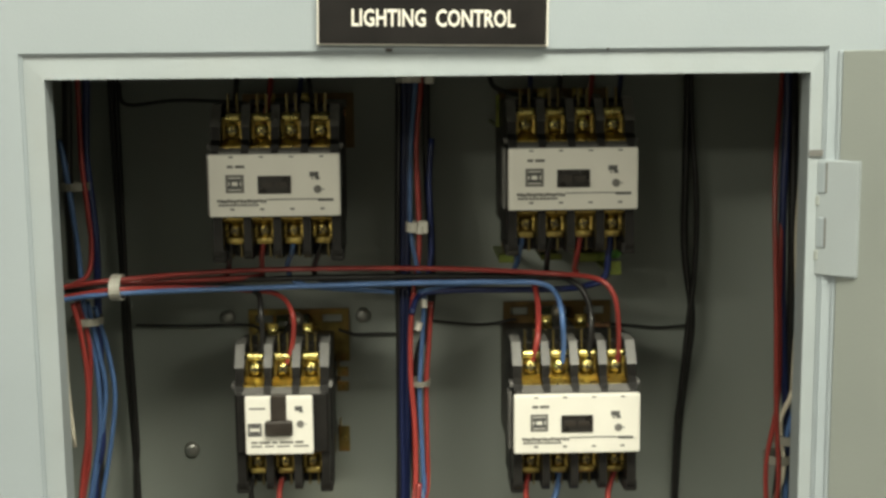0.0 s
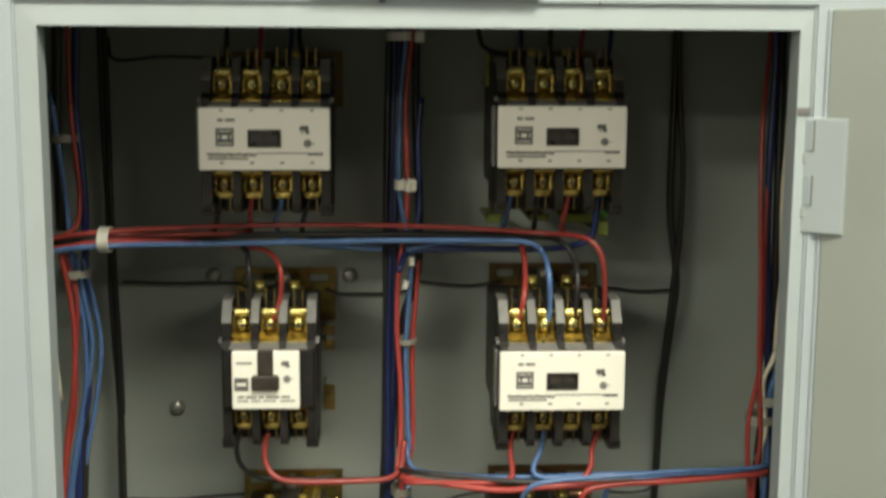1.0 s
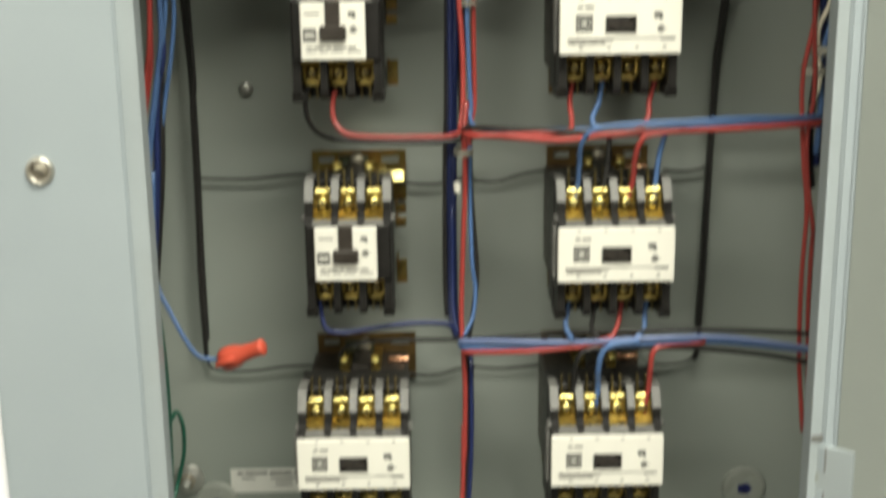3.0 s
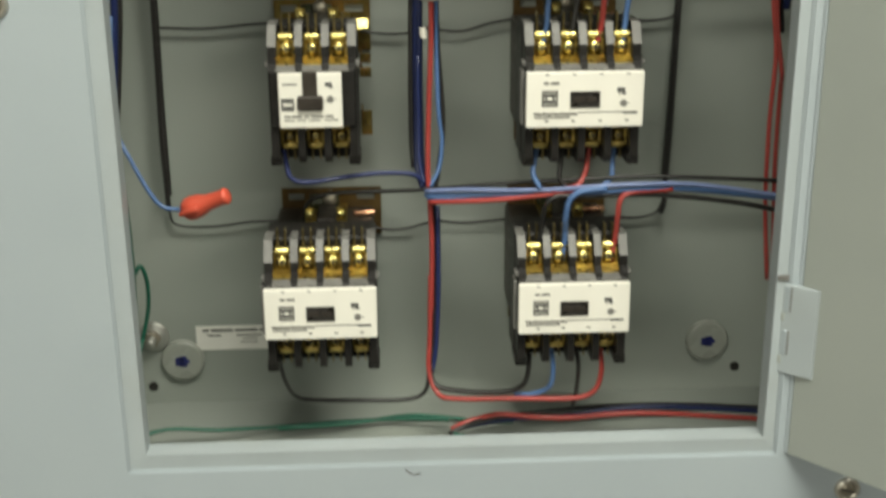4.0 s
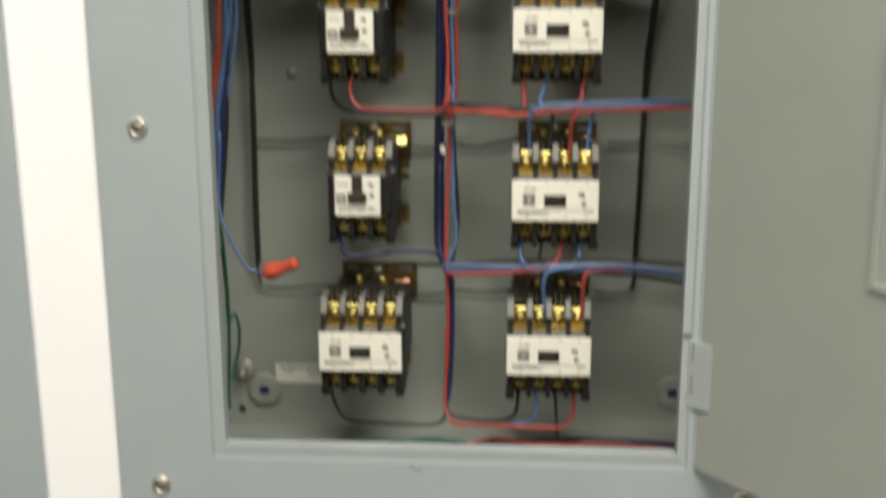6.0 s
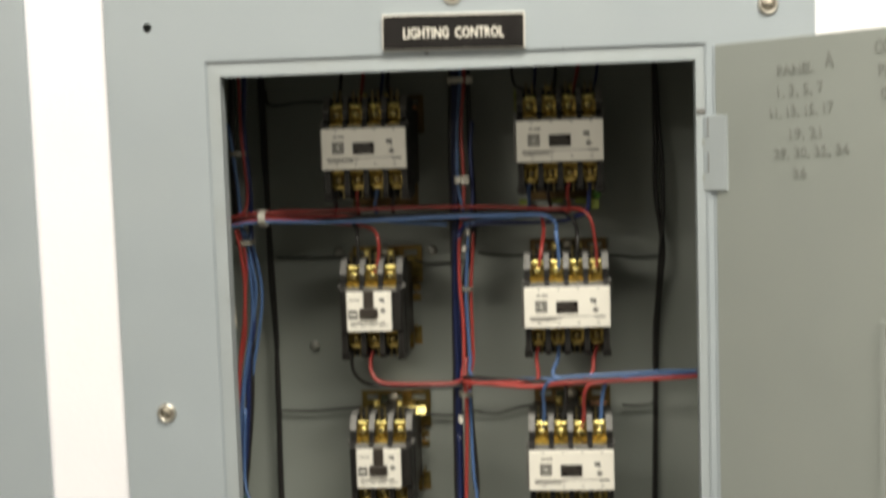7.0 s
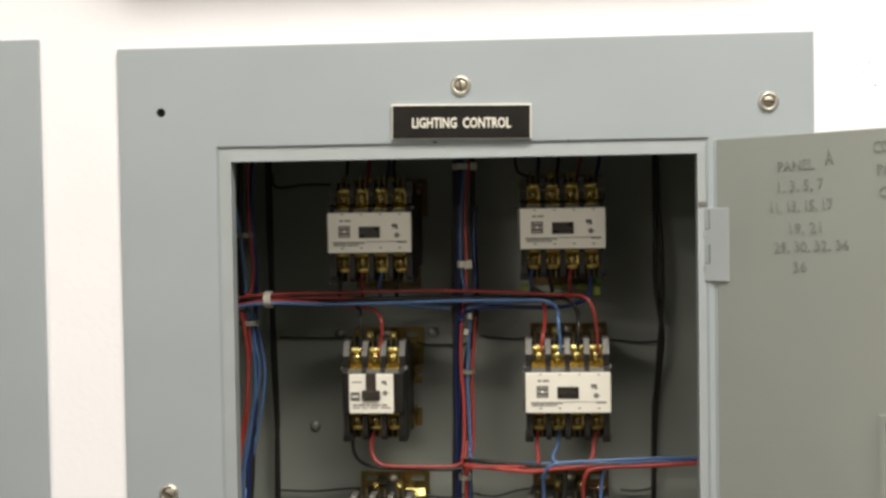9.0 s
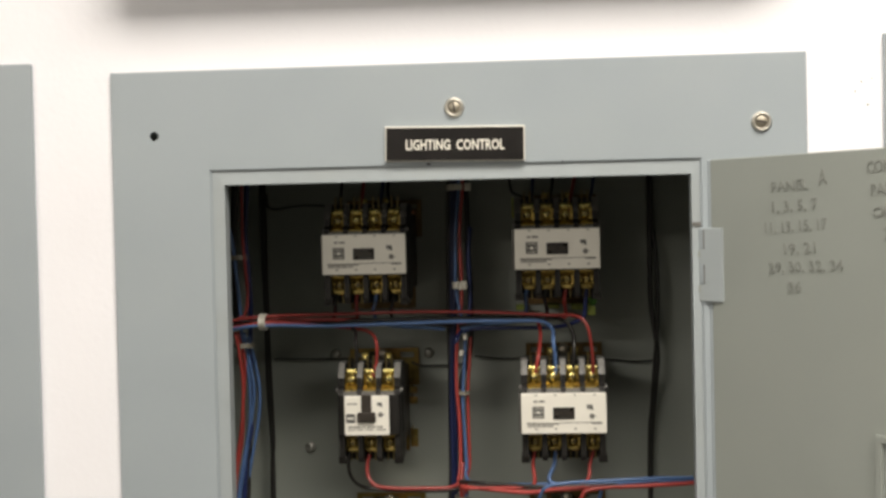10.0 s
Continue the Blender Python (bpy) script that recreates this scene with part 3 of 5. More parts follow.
        for k in range(15):
            bar(bf, -0.0288 + 0.00170 * k, -0.0078 - 0.0002 * (k % 3), 0.0015, 0.0014 + 0.0003 * (k % 2))
        for k in range(11):
            bar(bf, -0.0282 + 0.0019 * k, -0.0100, 0.0016, 0.0011)
        bar(bm, 0.0262, -0.0079, 0.0080, 0.0008)
        for x in (-0.0225, -0.0185, -0.0165):
            bar(bf, x, 0.0098, 0.0030, 0.0014)
        for x in (-0.023, -0.0075, 0.008, 0.0235):
            bar(bf, x + 0.0010, 0.0148, 0.0022, 0.0008)
            bar(bf, x + 0.0010, -0.0122, 0.0022, 0.0010)
    else:
        for x, z, w, h in ((-0.0132, 0.0010, 0.0072, 0.0010), (-0.0132, -0.0052, 0.0072, 0.0010), (-0.0164, -0.0020, 0.0010, 0.0064), (-0.0100, -0.0020, 0.0010, 0.0064), (-0.0132, -0.0003, 0.0050, 0.0016), (-0.0132, -0.0038, 0.0050, 0.0016)):
            bar(bm, x, z, w, h)
        for x, z, w, h in ((0.0108, 0.0096, 0.0040, 0.0024), (0.0122, 0.0080, 0.0020, 0.0012), (0.0146, 0.0010, 0.0008, 0.0006)):
            bar(bm, x, z, w, h)
        disc(bf, 0.0116, D - 0.00005, 0.0008, 0.0021, 0.0021, 0.0003, 12)
        for k, w in enumerate((0.0035, 0.0060, 0.0028, 0.0075, 0.0045)):
            bar(bf, (-0.0135, -0.0080, -0.0025, 0.0038, 0.0108)[k], -0.0092, w, 0.0013)
        for x, w in ((-0.0125, 0.0060), (-0.0055, 0.0050), (0.0020, 0.0070)):
            bar(bf, x, -0.0114, w, 0.0008)
        bar(bf, 0.0118, -0.0114, 0.0080, 0.0008)
        bar(bf, -0.0116, 0.0098, 0.0085, 0.0010)
    tagged(part("printing", bm, M_PRINT, fp, "small black printing"), kind="stuff")
    tagged(part("fine_printing", bf, M_FAINT, fp, "faint grey printing"), kind="stuff")
    if wide:
        bm = bmesh.new()
        ring_plate(bm, (-0.0085, 0.0085, -0.0042, 0.0050), (-0.0076, 0.0076, -0.0033, 0.0041), D - 0.0008, D - 0.0001)
        box(bm, -0.0076, 0.0076, D - 0.0003, D - 0.0001, -0.0033, 0.0041)
        w = part("window", bm, M_WINDOW, fp, "black indicator window")
        for x0, x1 in ((-0.0066, -0.0006), (0.0008, 0.0066)):
            part("window_segment", boxed(x0, x1, D - 0.0006, D - 0.00035, -0.0010, 0.0018, 0.0001), M_DARK, w)
    else:
        bm = bmesh.new()
        box(bm, -0.0042, 0.0042, D - 0.0016, D + 0.002, 0.0030, 0.0172, 0.0006)
        box(bm, -0.0074, 0.0074, D - 0.0034, D + 0.002, -0.0052, 0.0032, 0.0010)
        part("plunger", bm, M_DARK, c, "dark tee-shaped plunger")
        for z0, z1 in ((-0.002, 0.004), (0.007, 0.013), (-0.040, -0.024)):
            bm = boxed(0.0275, 0.0345, -0.024, -0.0226, z0, z1, 0.0004)
            box(bm, 0.0275, 0.0287, -0.0226, -0.0036, z0, z1)
            disc(bm, 0.0315, -0.024, (z0 + z1) / 2, 0.0019, 0.0015, 0.0012, 10)
            part("coil_terminal", bm, M_OLIVE, c, "brass coil terminal")
    # barriers, above and below
    for up in (1, -1):
        for k in range(poles + 1):
            x = cx + (k - poles / 2) * PITCH
            w = 0.0021 if 0 < k < poles else 0.0024
            if up > 0:
                side = [(D + 0.050, 0.0165), (D + 0.0060, 0.0165), (D + 0.0072, 0.0205), (D + 0.0110, 0.0232), (D + 0.0112, 0.0300), (D + 0.0195, 0.0408), (D + 0.036, 0.0412), (D + 0.050, 0.0310)]
            else:
                side = fin_outline(D + 0.008, D + 0.050, -0.0165, -0.0400)
            part("barrier", prism(bmesh.new(), side, x - w, x + w), M_BLACK, c)
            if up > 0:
                # lighter grey strip along the sloping top of the black barrier
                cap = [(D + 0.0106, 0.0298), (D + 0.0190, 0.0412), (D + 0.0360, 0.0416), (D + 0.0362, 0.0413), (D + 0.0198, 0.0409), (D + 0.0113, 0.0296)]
                part("barrier_cap", prism(bmesh.new(), cap, x - w - 0.0002, x + w + 0.0002), M_GREYP, c, "lighter grey top edge of the barrier")
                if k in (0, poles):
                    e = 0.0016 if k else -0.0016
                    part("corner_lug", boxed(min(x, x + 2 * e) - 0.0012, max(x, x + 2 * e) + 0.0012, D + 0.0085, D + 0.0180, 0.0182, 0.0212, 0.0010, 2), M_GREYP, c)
            elif k in (0, poles):
                part("barrier_foot", boxed(x - 0.0036, x + 0.0036, D + 0.010, D + 0.032, -0.0415, -0.0350, 0.0014, 2), M_BLACK, c)
    # terminals
    def reach(z):
        return z if up > 0 else -0.0165 - (z - 0.0165) * 0.80

    for up in (1, -1):
        for k in range(poles):
            x = cx + (k - (poles - 1) / 2) * PITCH
            bm = bmesh.new()
            lo, hi = sorted((reach(0.0180), reach(0.0352)))
            box(bm, x - 0.0056, x + 0.0056, D + 0.0225, D + 0.0255, lo, hi, 0.0005)
            term = part("terminal", bm, M_AMBER, c, "tarnished amber brass terminal strip")
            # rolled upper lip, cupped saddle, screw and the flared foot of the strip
            # brighter brass above, darker below, painting the shade under the plate
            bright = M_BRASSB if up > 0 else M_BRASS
            bm = tube([(x - 0.0050, D + 0.0195, reach(0.0342)), (x, D + 0.0192, reach(0.0343)), (x + 0.0050, D + 0.0195, reach(0.0342))], 0.0023, 12, 3)
            part("clamp", bm, bright, term, "brass clamp lip, shade-dark on the lower terminals", True)
            lo, hi = sorted((reach(0.0215), reach(0.0335)))
            bm = bmesh.new()
            for sx in (-1, 1):
                u0, u1 = sorted((x + sx * 0.0036, x + sx * 0.0056))
                box(bm, u0, u1, D + 0.0178, D + 0.0224, lo, hi, 0.0007, 2)
            part("saddle", bm, M_AMBER, term, "amber brass saddle cheeks")
            bm = lathe(bmesh.new(), x, D + 0.0224, reach(0.0274), [(0.0036, 0), (0.0039, 0.0030), (0.0034, 0.0048), (0.0018, 0.0056), (0, 0.0057)], 14)
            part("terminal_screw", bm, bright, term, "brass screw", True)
            bm = bmesh.new()
            for turn in (0.0, 1.57):
                b2 = boxed(x - 0.0026, x + 0.0026, D + 0.0164, D + 0.0172, reach(0.0274) - 0.0004, reach(0.0274) + 0.0004)
                bmesh.ops.rotate(b2, verts=b2.verts[:], cent=(x, D + 0.017, reach(0.0274)), matrix=Matrix.Rotation(turn + 0.5 + 0.9 * k + up, 3, "Y"))
                tmp = bpy.data.meshes.new("slot")
                b2.to_mesh(tmp)
                b2.free()
                bm.from_mesh(tmp)
                bpy.data.meshes.remove(tmp)
            part("screw_slot", bm, M_DARK, term)
            foot = [(D + 0.0106, 0.0172), (D + 0.0110, 0.0196), (D + 0.0170, 0.0228), (D + 0.0224, 0.0238), (D + 0.0224, 0.0172)]
            part("strap", prism(bmesh.new(), [(y, reach(z)) for y, z in foot], x - 0.0056, x + 0.0056), M_AMBER, term)
            lo, hi = sorted((reach(0.0362), reach(0.0468)))
            for sx in (-0.0024, 0.0024):
                part("push_on_tab", boxed(x + sx - 0.0005, x + sx + 0.0005, D + 0.0220, D + 0.0275, lo, hi, 0.0002), M_TAB, term, "thin brass push-on tab")
    # dark coil frame with its brass ends above the housing
    part("coil_frame", boxed(cx - 0.0045, cx + 0.0085, -0.050, -0.0180, 0.0322, 0.0385, 0.0018, 2), M_DARK, c)
    for x in (cx - 0.0085, cx + 0.0115):
        bm = boxed(x - 0.0030, x + 0.0030, -0.050, -0.0036, 0.0325, 0.0340)
        box(bm, x - 0.0030, x + 0.0030, -0.0515, -0.050, 0.0325, 0.0460, 0.0004)
        box(bm, x - 0.0030, x + 0.0030, -0.0560, -0.0517, 0.0325, 0.0340, 0.0004)
        end = part("coil_end", bm, M_BRASS, c, "brass coil connection")
        part("coil_screw", lathe(bmesh.new(), x, -0.0515, 0.0420, [(0.0026, 0), (0.0026, 0.0012), (0.0018, 0.0022), (0, 0.0024)], 12), M_BRASSB, end, "bright screw", True)
    return c


FACE4, FACE3 = 0.0844, 0.1007
four = contactor(4, FACE4)
four.location = (-0.0800, BACK, 1.6191)
for x, z in ((0.0748, 1.6204), (0.0774, 1.4892), (0.0779, 1.3577), (-0.0780, 1.2296), (0.0752, 1.2292)):
    again = copy_thing(four, pose(x, BACK, z))
    if z > 1.6:
        # only the upper one shows the greenish ends of its coil brackets
        for x0, x1, y, z0, z1 in ((-0.0365, -0.0345, -0.070, 0.0250, 0.0430), (-0.0345, -0.0260, -0.062, -0.0525, -0.0475), (-0.0100, 0.0020, -0.058, -0.0520, -0.0482), (0.0120, 0.0290, -0.060, -0.0530, -0.0475), (0.0220, 0.0305, -0.092, -0.0555, -0.0480)):
            tab = boxed(x0, x1, y, y + 0.0016, z0, z1, 0.0004)
            box(tab, x0 + 0.0004, x1 - 0.0004, y + 0.0017, -0.0040, z0 + 0.0005, z0 + 0.0017)
            part("coil_bracket", tab, M_GREENC, again, "greenish chromate bracket end")
three = contactor(3, FACE3)
three.location = (-0.0830, BACK, 1.4866)
lower = copy_thing(three, pose(-0.0797, BACK, 1.3563))
# its coil tab catches the light
tab = prism(bmesh.new(), [(-0.0385, 0.0312), (-0.0345, 0.0368), (-0.0338, 0.0362), (-0.0378, 0.0306)], 0.0165, 0.0335)
box(tab, 0.0165, 0.0215, -0.0340, -0.0036, 0.0340, 0.0356)
part("coil_flag", tab, M_BRASSB, lower, "bright brass coil tab")


# ---------------------------------------------------------------- wiring
def wire(color, r, points, where):
    bm = tube(points, r)
    ob = part("wire", bm, WIRE[color], None, "", True)
    return tagged(ob, WIRE_WORD[color] + " insulated wire " + where, "wire", "wiring in the cabinet")


def cable_tie(x, y, z, rx, ry, along, mat=None, width=0.005, tail=0.0):
    """A nylon strap round a bundle; along: 'x' or 'z', the way the bundle runs."""
    bm = bmesh.new()
    n = 20
    rings = []
    for w, k in ((-width / 2, 1.0), (width / 2, 1.0), (width / 2, 0.86), (-width / 2, 0.86)):
        ring = []
        for i in range(n):
            a = 2 * math.pi * i / n
            u, v = k * rx * math.cos(a), k * ry * math.sin(a)
            ring.append(bm.verts.new((x + u, y + v, z + w) if along == "z" else (x + w, y + v, z + u)))
        rings.append(ring)
    for a, b in zip(rings, rings[1:] + rings[:1]):
        for i in range(n):
            bm.faces.new((a[i], a[(i + 1) % n], b[(i + 1) % n], b[i]))
    bmesh.ops.recalc_face_normals(bm, faces=bm.faces[:])
    t = thing("cable_tie", "yellowed grey nylon cable tie round a wire bundle" if mat == M_NYLONY else "white nylon cable tie round a wire bundle", "cable tie", "cable ties in the cabinet")
    part("strap", bm, mat or M_NYLON, t)
    if tail < 0:
        return t
    if along == "z":
        part("lock_head", boxed(x + rx - 0.001, x + rx + 0.0045 + tail, y - ry - 0.001, y - ry + 0.004, z - width / 2 - 0.0008, z + width / 2 + 0.0008, 0.0008), mat or M_NYLON, t)
    else:
        part("lock_head", boxed(x - width / 2 - 0.0008, x + width / 2 + 0.0008, y - ry - 0.0015, y - ry + 0.003, z + rx - 0.003, z + rx + 0.002 + tail, 0.0008), mat or M_NYLON, t)
    return t


def wire_marker(x, y, z, r=0.0022, h=0.005, lean=0):
    bm = bmesh.new()
    m = pose(x, y, z, 0, lean, 0)
    bmesh.ops.create_cone(bm, cap_ends=True, segments=12, radius1=r, radius2=r, depth=h, matrix=m)
    ob = part("wire_marker", bm, M_NYLON, None, "", False)
    return tagged(ob, "small white marker sleeve on a wire", "wire marker", "markers on the wires")


# first horizontal bundle
wire("red", .0014, [(-0.2050, 0.0850, 1.5660), (-0.1900, 0.0900, 1.5670), (-0.1640, 0.0900, 1.5700), (-0.1119, 0.1219, 1.5687), (-0.0499, 0.1200, 1.5697), (0.0122, 0.1190, 1.5686), (0.0680, 0.1168, 1.5655), (0.0890, 0.0961, 1.5658), (0.0969, 0.0913, 1.5591), (0.1000, 0.0923, 1.5469), (0.1020, 0.1000, 1.5260), (0.1010, 0.1040, 1.5140)], "bundled across the cabinet below the top contactors")
wire("blue", .0015, [(-0.2060, 0.0900, 1.5580), (-0.1910, 0.0920, 1.5600), (-0.1630, 0.0901, 1.5630), (-0.1119, 0.1199, 1.5592), (-0.0193, 0.1180, 1.5612), (0.0428, 0.1170, 1.5612), (0.0617, 0.1160, 1.5602), (0.0700, 0.1181, 1.5540), (0.0703, 0.0943, 1.5465), (0.0720, 0.1000, 1.5270), (0.0710, 0.1040, 1.5150)], "bundled across the cabinet below the top contactors")
wire("black", .0017, [(-0.2090, 0.1000, 1.5610), (-0.1930, 0.1000, 1.5630), (-0.1660, 0.0980, 1.5650), (-0.1129, 0.1298, 1.5624), (-0.0193, 0.1280, 1.5634), (0.0627, 0.1260, 1.5624), (0.0794, 0.1154, 1.5607), (0.0862, 0.1092, 1.5522), (0.0870, 0.1000, 1.5390), (0.0860, 0.1040, 1.5190)], "bundled across the cabinet below the top contactors")
wire("red", .0014, [(-0.2080, 0.0950, 1.5580), (-0.1860, 0.0920, 1.5620), (-0.1630, 0.0901, 1.5650), (-0.1320, 0.1148, 1.5611), (-0.1003, 0.1320, 1.5561), (-0.0839, 0.1320, 1.5530), (-0.0751, 0.1127, 1.5459), (-0.0760, 0.1180, 1.5290), (-0.0800, 0.1200, 1.5150)], "bundled across the cabinet below the top contactors")
wire("black", .0016, [(-0.2100, 0.1050, 1.5610), (-0.1670, 0.1050, 1.5650), (-0.1187, 0.1320, 1.5589), (-0.0974, 0.1320, 1.5555), (-0.0931, 0.1187, 1.5459), (-0.0930, 0.1200, 1.5290), (-0.0960, 0.1210, 1.5150)], "bundled across the cabinet below the top contactors")
wire("navy", .0018, [(-0.0100, 0.1200, 1.5440), (-0.0048, 0.1320, 1.5521), (0.0132, 0.1320, 1.5544), (0.0699, 0.1311, 1.5542), (0.0890, 0.1131, 1.5597), (0.0959, 0.1099, 1.5650), (0.0971, 0.1067, 1.5769), (0.0980, 0.1060, 1.5880)], "bundled across the cabinet below the top contactors")
wire("red", .0016, [(0.0530, 0.1320, 1.5638), (0.0583, 0.1320, 1.5596), (0.0603, 0.1212, 1.5480), (0.0580, 0.1020, 1.5330), (0.0550, 0.1050, 1.5170)], "bundled across the cabinet below the top contactors")
wire("blue", .0016, [(0.0510, 0.1060, 1.5950), (0.0490, 0.1060, 1.5820), (0.0485, 0.1320, 1.5666), (0.0413, 0.1320, 1.5600), (0.0132, 0.1320, 1.5575), (-0.0058, 0.1320, 1.5538)], "bundled across the cabinet below the top contactors")
wire("black", .0016, [(0.0660, 0.1060, 1.5910), (0.0640, 0.1060, 1.5810), (0.0662, 0.1320, 1.5666), (0.0621, 0.1320, 1.5601), (0.0131, 0.1320, 1.5589), (-0.0078, 0.1320, 1.5562)], "bundled across the cabinet below the top contactors")
wire("red", .0016, [(0.0820, 0.1060, 1.5910), (0.0800, 0.1060, 1.5790), (0.0812, 0.1262, 1.5673), (0.0767, 0.1283, 1.5623), (0.0133, 0.1320, 1.5603), (-0.0089, 0.1320, 1.5593)], "bundled across the cabinet below the top contactors")
wire("black", .0015, [(-0.1050, 0.1060, 1.5940), (-0.1070, 0.1060, 1.5800), (-0.1126, 0.1320, 1.5670), (-0.1189, 0.1319, 1.5628), (-0.1660, 0.1000, 1.5650)], "bundled across the cabinet below the top contactors")
wire("red", .0015, [(-0.0880, 0.1060, 1.5940), (-0.0900, 0.1060, 1.5800), (-0.0937, 0.1320, 1.5680), (-0.1002, 0.1320, 1.5636), (-0.1660, 0.0980, 1.5670)], "bundled across the cabinet below the top contactors")
wire("blue", .0015, [(-0.0720, 0.1060, 1.5940), (-0.0740, 0.1060, 1.5810), (-0.0789, 0.1320, 1.5683), (-0.0696, 0.1320, 1.5586), (-0.0193, 0.1320, 1.5541)], "bundled across the cabinet below the top contactors")
wire("black", .0015, [(-0.0560, 0.1060, 1.5930), (-0.0600, 0.1060, 1.5800), (-0.0642, 0.1320, 1.5662), (-0.0580, 0.1320, 1.5610), (-0.0120, 0.1320, 1.5569)], "bundled across the cabinet below the top contactors")
# upper feeds of the top pair
wire("red", .0015, [(-0.084, 0.130, 1.690), (-0.084, 0.118, 1.671), (-0.085, 0.110, 1.660), (-0.088, 0.106, 1.646)], "feeding a top contactor from above")
wire("navy", .0015, [(-0.068, 0.130, 1.689), (-0.068, 0.120, 1.671), (-0.070, 0.112, 1.659), (-0.073, 0.106, 1.646)], "feeding a top contactor from above")
wire("black", .0015, [(-0.063, 0.140, 1.690), (-0.064, 0.125, 1.671), (-0.059, 0.112, 1.656), (-0.057, 0.106, 1.646)], "feeding a top contactor from above")
wire("black", .0015, [(-0.104, 0.140, 1.690), (-0.103, 0.125, 1.672), (-0.103, 0.112, 1.657), (-0.104, 0.106, 1.647)], "feeding a top contactor from above")
wire("navy", .0015, [(0.057, 0.130, 1.689), (0.056, 0.120, 1.670), (0.054, 0.112, 1.658), (0.052, 0.106, 1.646)], "feeding a top contactor from above")
wire("black", .0015, [(0.074, 0.130, 1.689), (0.072, 0.120, 1.670), (0.069, 0.112, 1.658), (0.068, 0.106, 1.646)], "feeding a top contactor from above")
wire("red", .0015, [(0.093, 0.130, 1.688), (0.089, 0.118, 1.670), (0.086, 0.110, 1.658), (0.084, 0.106, 1.646)], "feeding a top contactor from above")
wire("navy", .0015, [(0.108, 0.130, 1.688), (0.105, 0.120, 1.670), (0.102, 0.112, 1.658), (0.100, 0.106, 1.646)], "feeding a top contactor from above")
wire("black", .0014, [(0.036, 0.170, 1.690), (0.037, 0.165, 1.674), (0.040, 0.160, 1.667), (0.051, 0.150, 1.663), (0.058, 0.140, 1.661)], "feeding a top contactor from above")
wire("black", .0012, [(-0.180, 0.185, 1.672), (-0.176, 0.185, 1.659), (-0.148, 0.187, 1.661), (-0.115, 0.185, 1.660), (-0.104, 0.170, 1.659)], "feeding a top contactor from above")
# control loops along the back
wire("black", .0009, [(-0.179, 0.198, 1.524), (-0.145, 0.198, 1.523), (-0.111, 0.198, 1.523), (-0.100, 0.180, 1.523)], "looping thinly along the back panel")
wire("black", .0009, [(-0.055, 0.198, 1.519), (-0.045, 0.198, 1.516), (-0.031, 0.198, 1.516), (-0.017, 0.198, 1.516), (-0.003, 0.198, 1.518)], "looping thinly along the back panel")
wire("black", .0009, [(0.002, 0.198, 1.524), (0.018, 0.198, 1.522), (0.036, 0.198, 1.521), (0.055, 0.198, 1.524)], "looping thinly along the back panel")
wire("black", .0009, [(0.107, 0.198, 1.520), (0.125, 0.198, 1.519), (0.143, 0.198, 1.517), (0.161, 0.198, 1.518)], "looping thinly along the back panel")
wire("black", .0009, [(-0.182, 0.198, 1.385), (-0.151, 0.198, 1.384), (-0.125, 0.198, 1.386), (-0.107, 0.198, 1.387)], "looping thinly along the back panel")
wire("black", .0009, [(-0.052, 0.198, 1.381), (-0.037, 0.198, 1.379), (-0.024, 0.198, 1.379), (-0.011, 0.198, 1.382), (-0.000, 0.198, 1.382)], "looping thinly along the back panel")
wire("black", .0009, [(-0.002, 0.198, 1.381), (0.015, 0.198, 1.380), (0.033, 0.198, 1.385), (0.053, 0.198, 1.388)], "looping thinly along the back panel")
wire("black", .0009, [(0.125, 0.198, 1.386), (0.138, 0.198, 1.385), (0.151, 0.198, 1.387), (0.157, 0.198, 1.393)], "looping thinly along the back panel")
wire("black", .0009, [(-0.184, 0.198, 1.264), (-0.180, 0.198, 1.252), (-0.155, 0.198, 1.250), (-0.128, 0.198, 1.253), (-0.103, 0.198, 1.253), (-0.092, 0.198, 1.254)], "looping thinly along the back panel")
wire("black", .0009, [(-0.050, 0.198, 1.248), (-0.036, 0.198, 1.245), (-0.023, 0.198, 1.246), (-0.012, 0.198, 1.249), (0.000, 0.198, 1.251)], "looping thinly along the back panel")
wire("black", .0009, [(-0.004, 0.198, 1.251), (0.014, 0.198, 1.249), (0.033, 0.198, 1.250), (0.054, 0.198, 1.252)], "looping thinly along the back panel")
wire("black", .0009, [(0.118, 0.198, 1.251), (0.133, 0.198, 1.250), (0.147, 0.198, 1.253), (0.152, 0.198, 1.261)], "looping thinly along the back panel")
# hanging black control cables, doubled
wire("black", .0017, [(-0.181, 0.182, 1.701), (-0.181, 0.182, 1.672), (-0.181, 0.183, 1.623), (-0.181, 0.184, 1.562), (-0.180, 0.185, 1.507), (-0.179, 0.186, 1.450), (-0.181, 0.186, 1.432), (-0.182, 0.187, 1.370), (-0.183, 0.187, 1.314), (-0.182, 0.187, 1.265)], "hanging slack down the back panel")
wire("black", .0022, [(-0.183, 0.184, 1.701), (-0.184, 0.184, 1.672), (-0.184, 0.185, 1.623), (-0.183, 0.186, 1.562), (-0.183, 0.187, 1.506), (-0.181, 0.189, 1.450), (-0.181, 0.190, 1.400), (-0.182, 0.191, 1.335), (-0.182, 0.191, 1.275)], "hanging slack down the back panel")
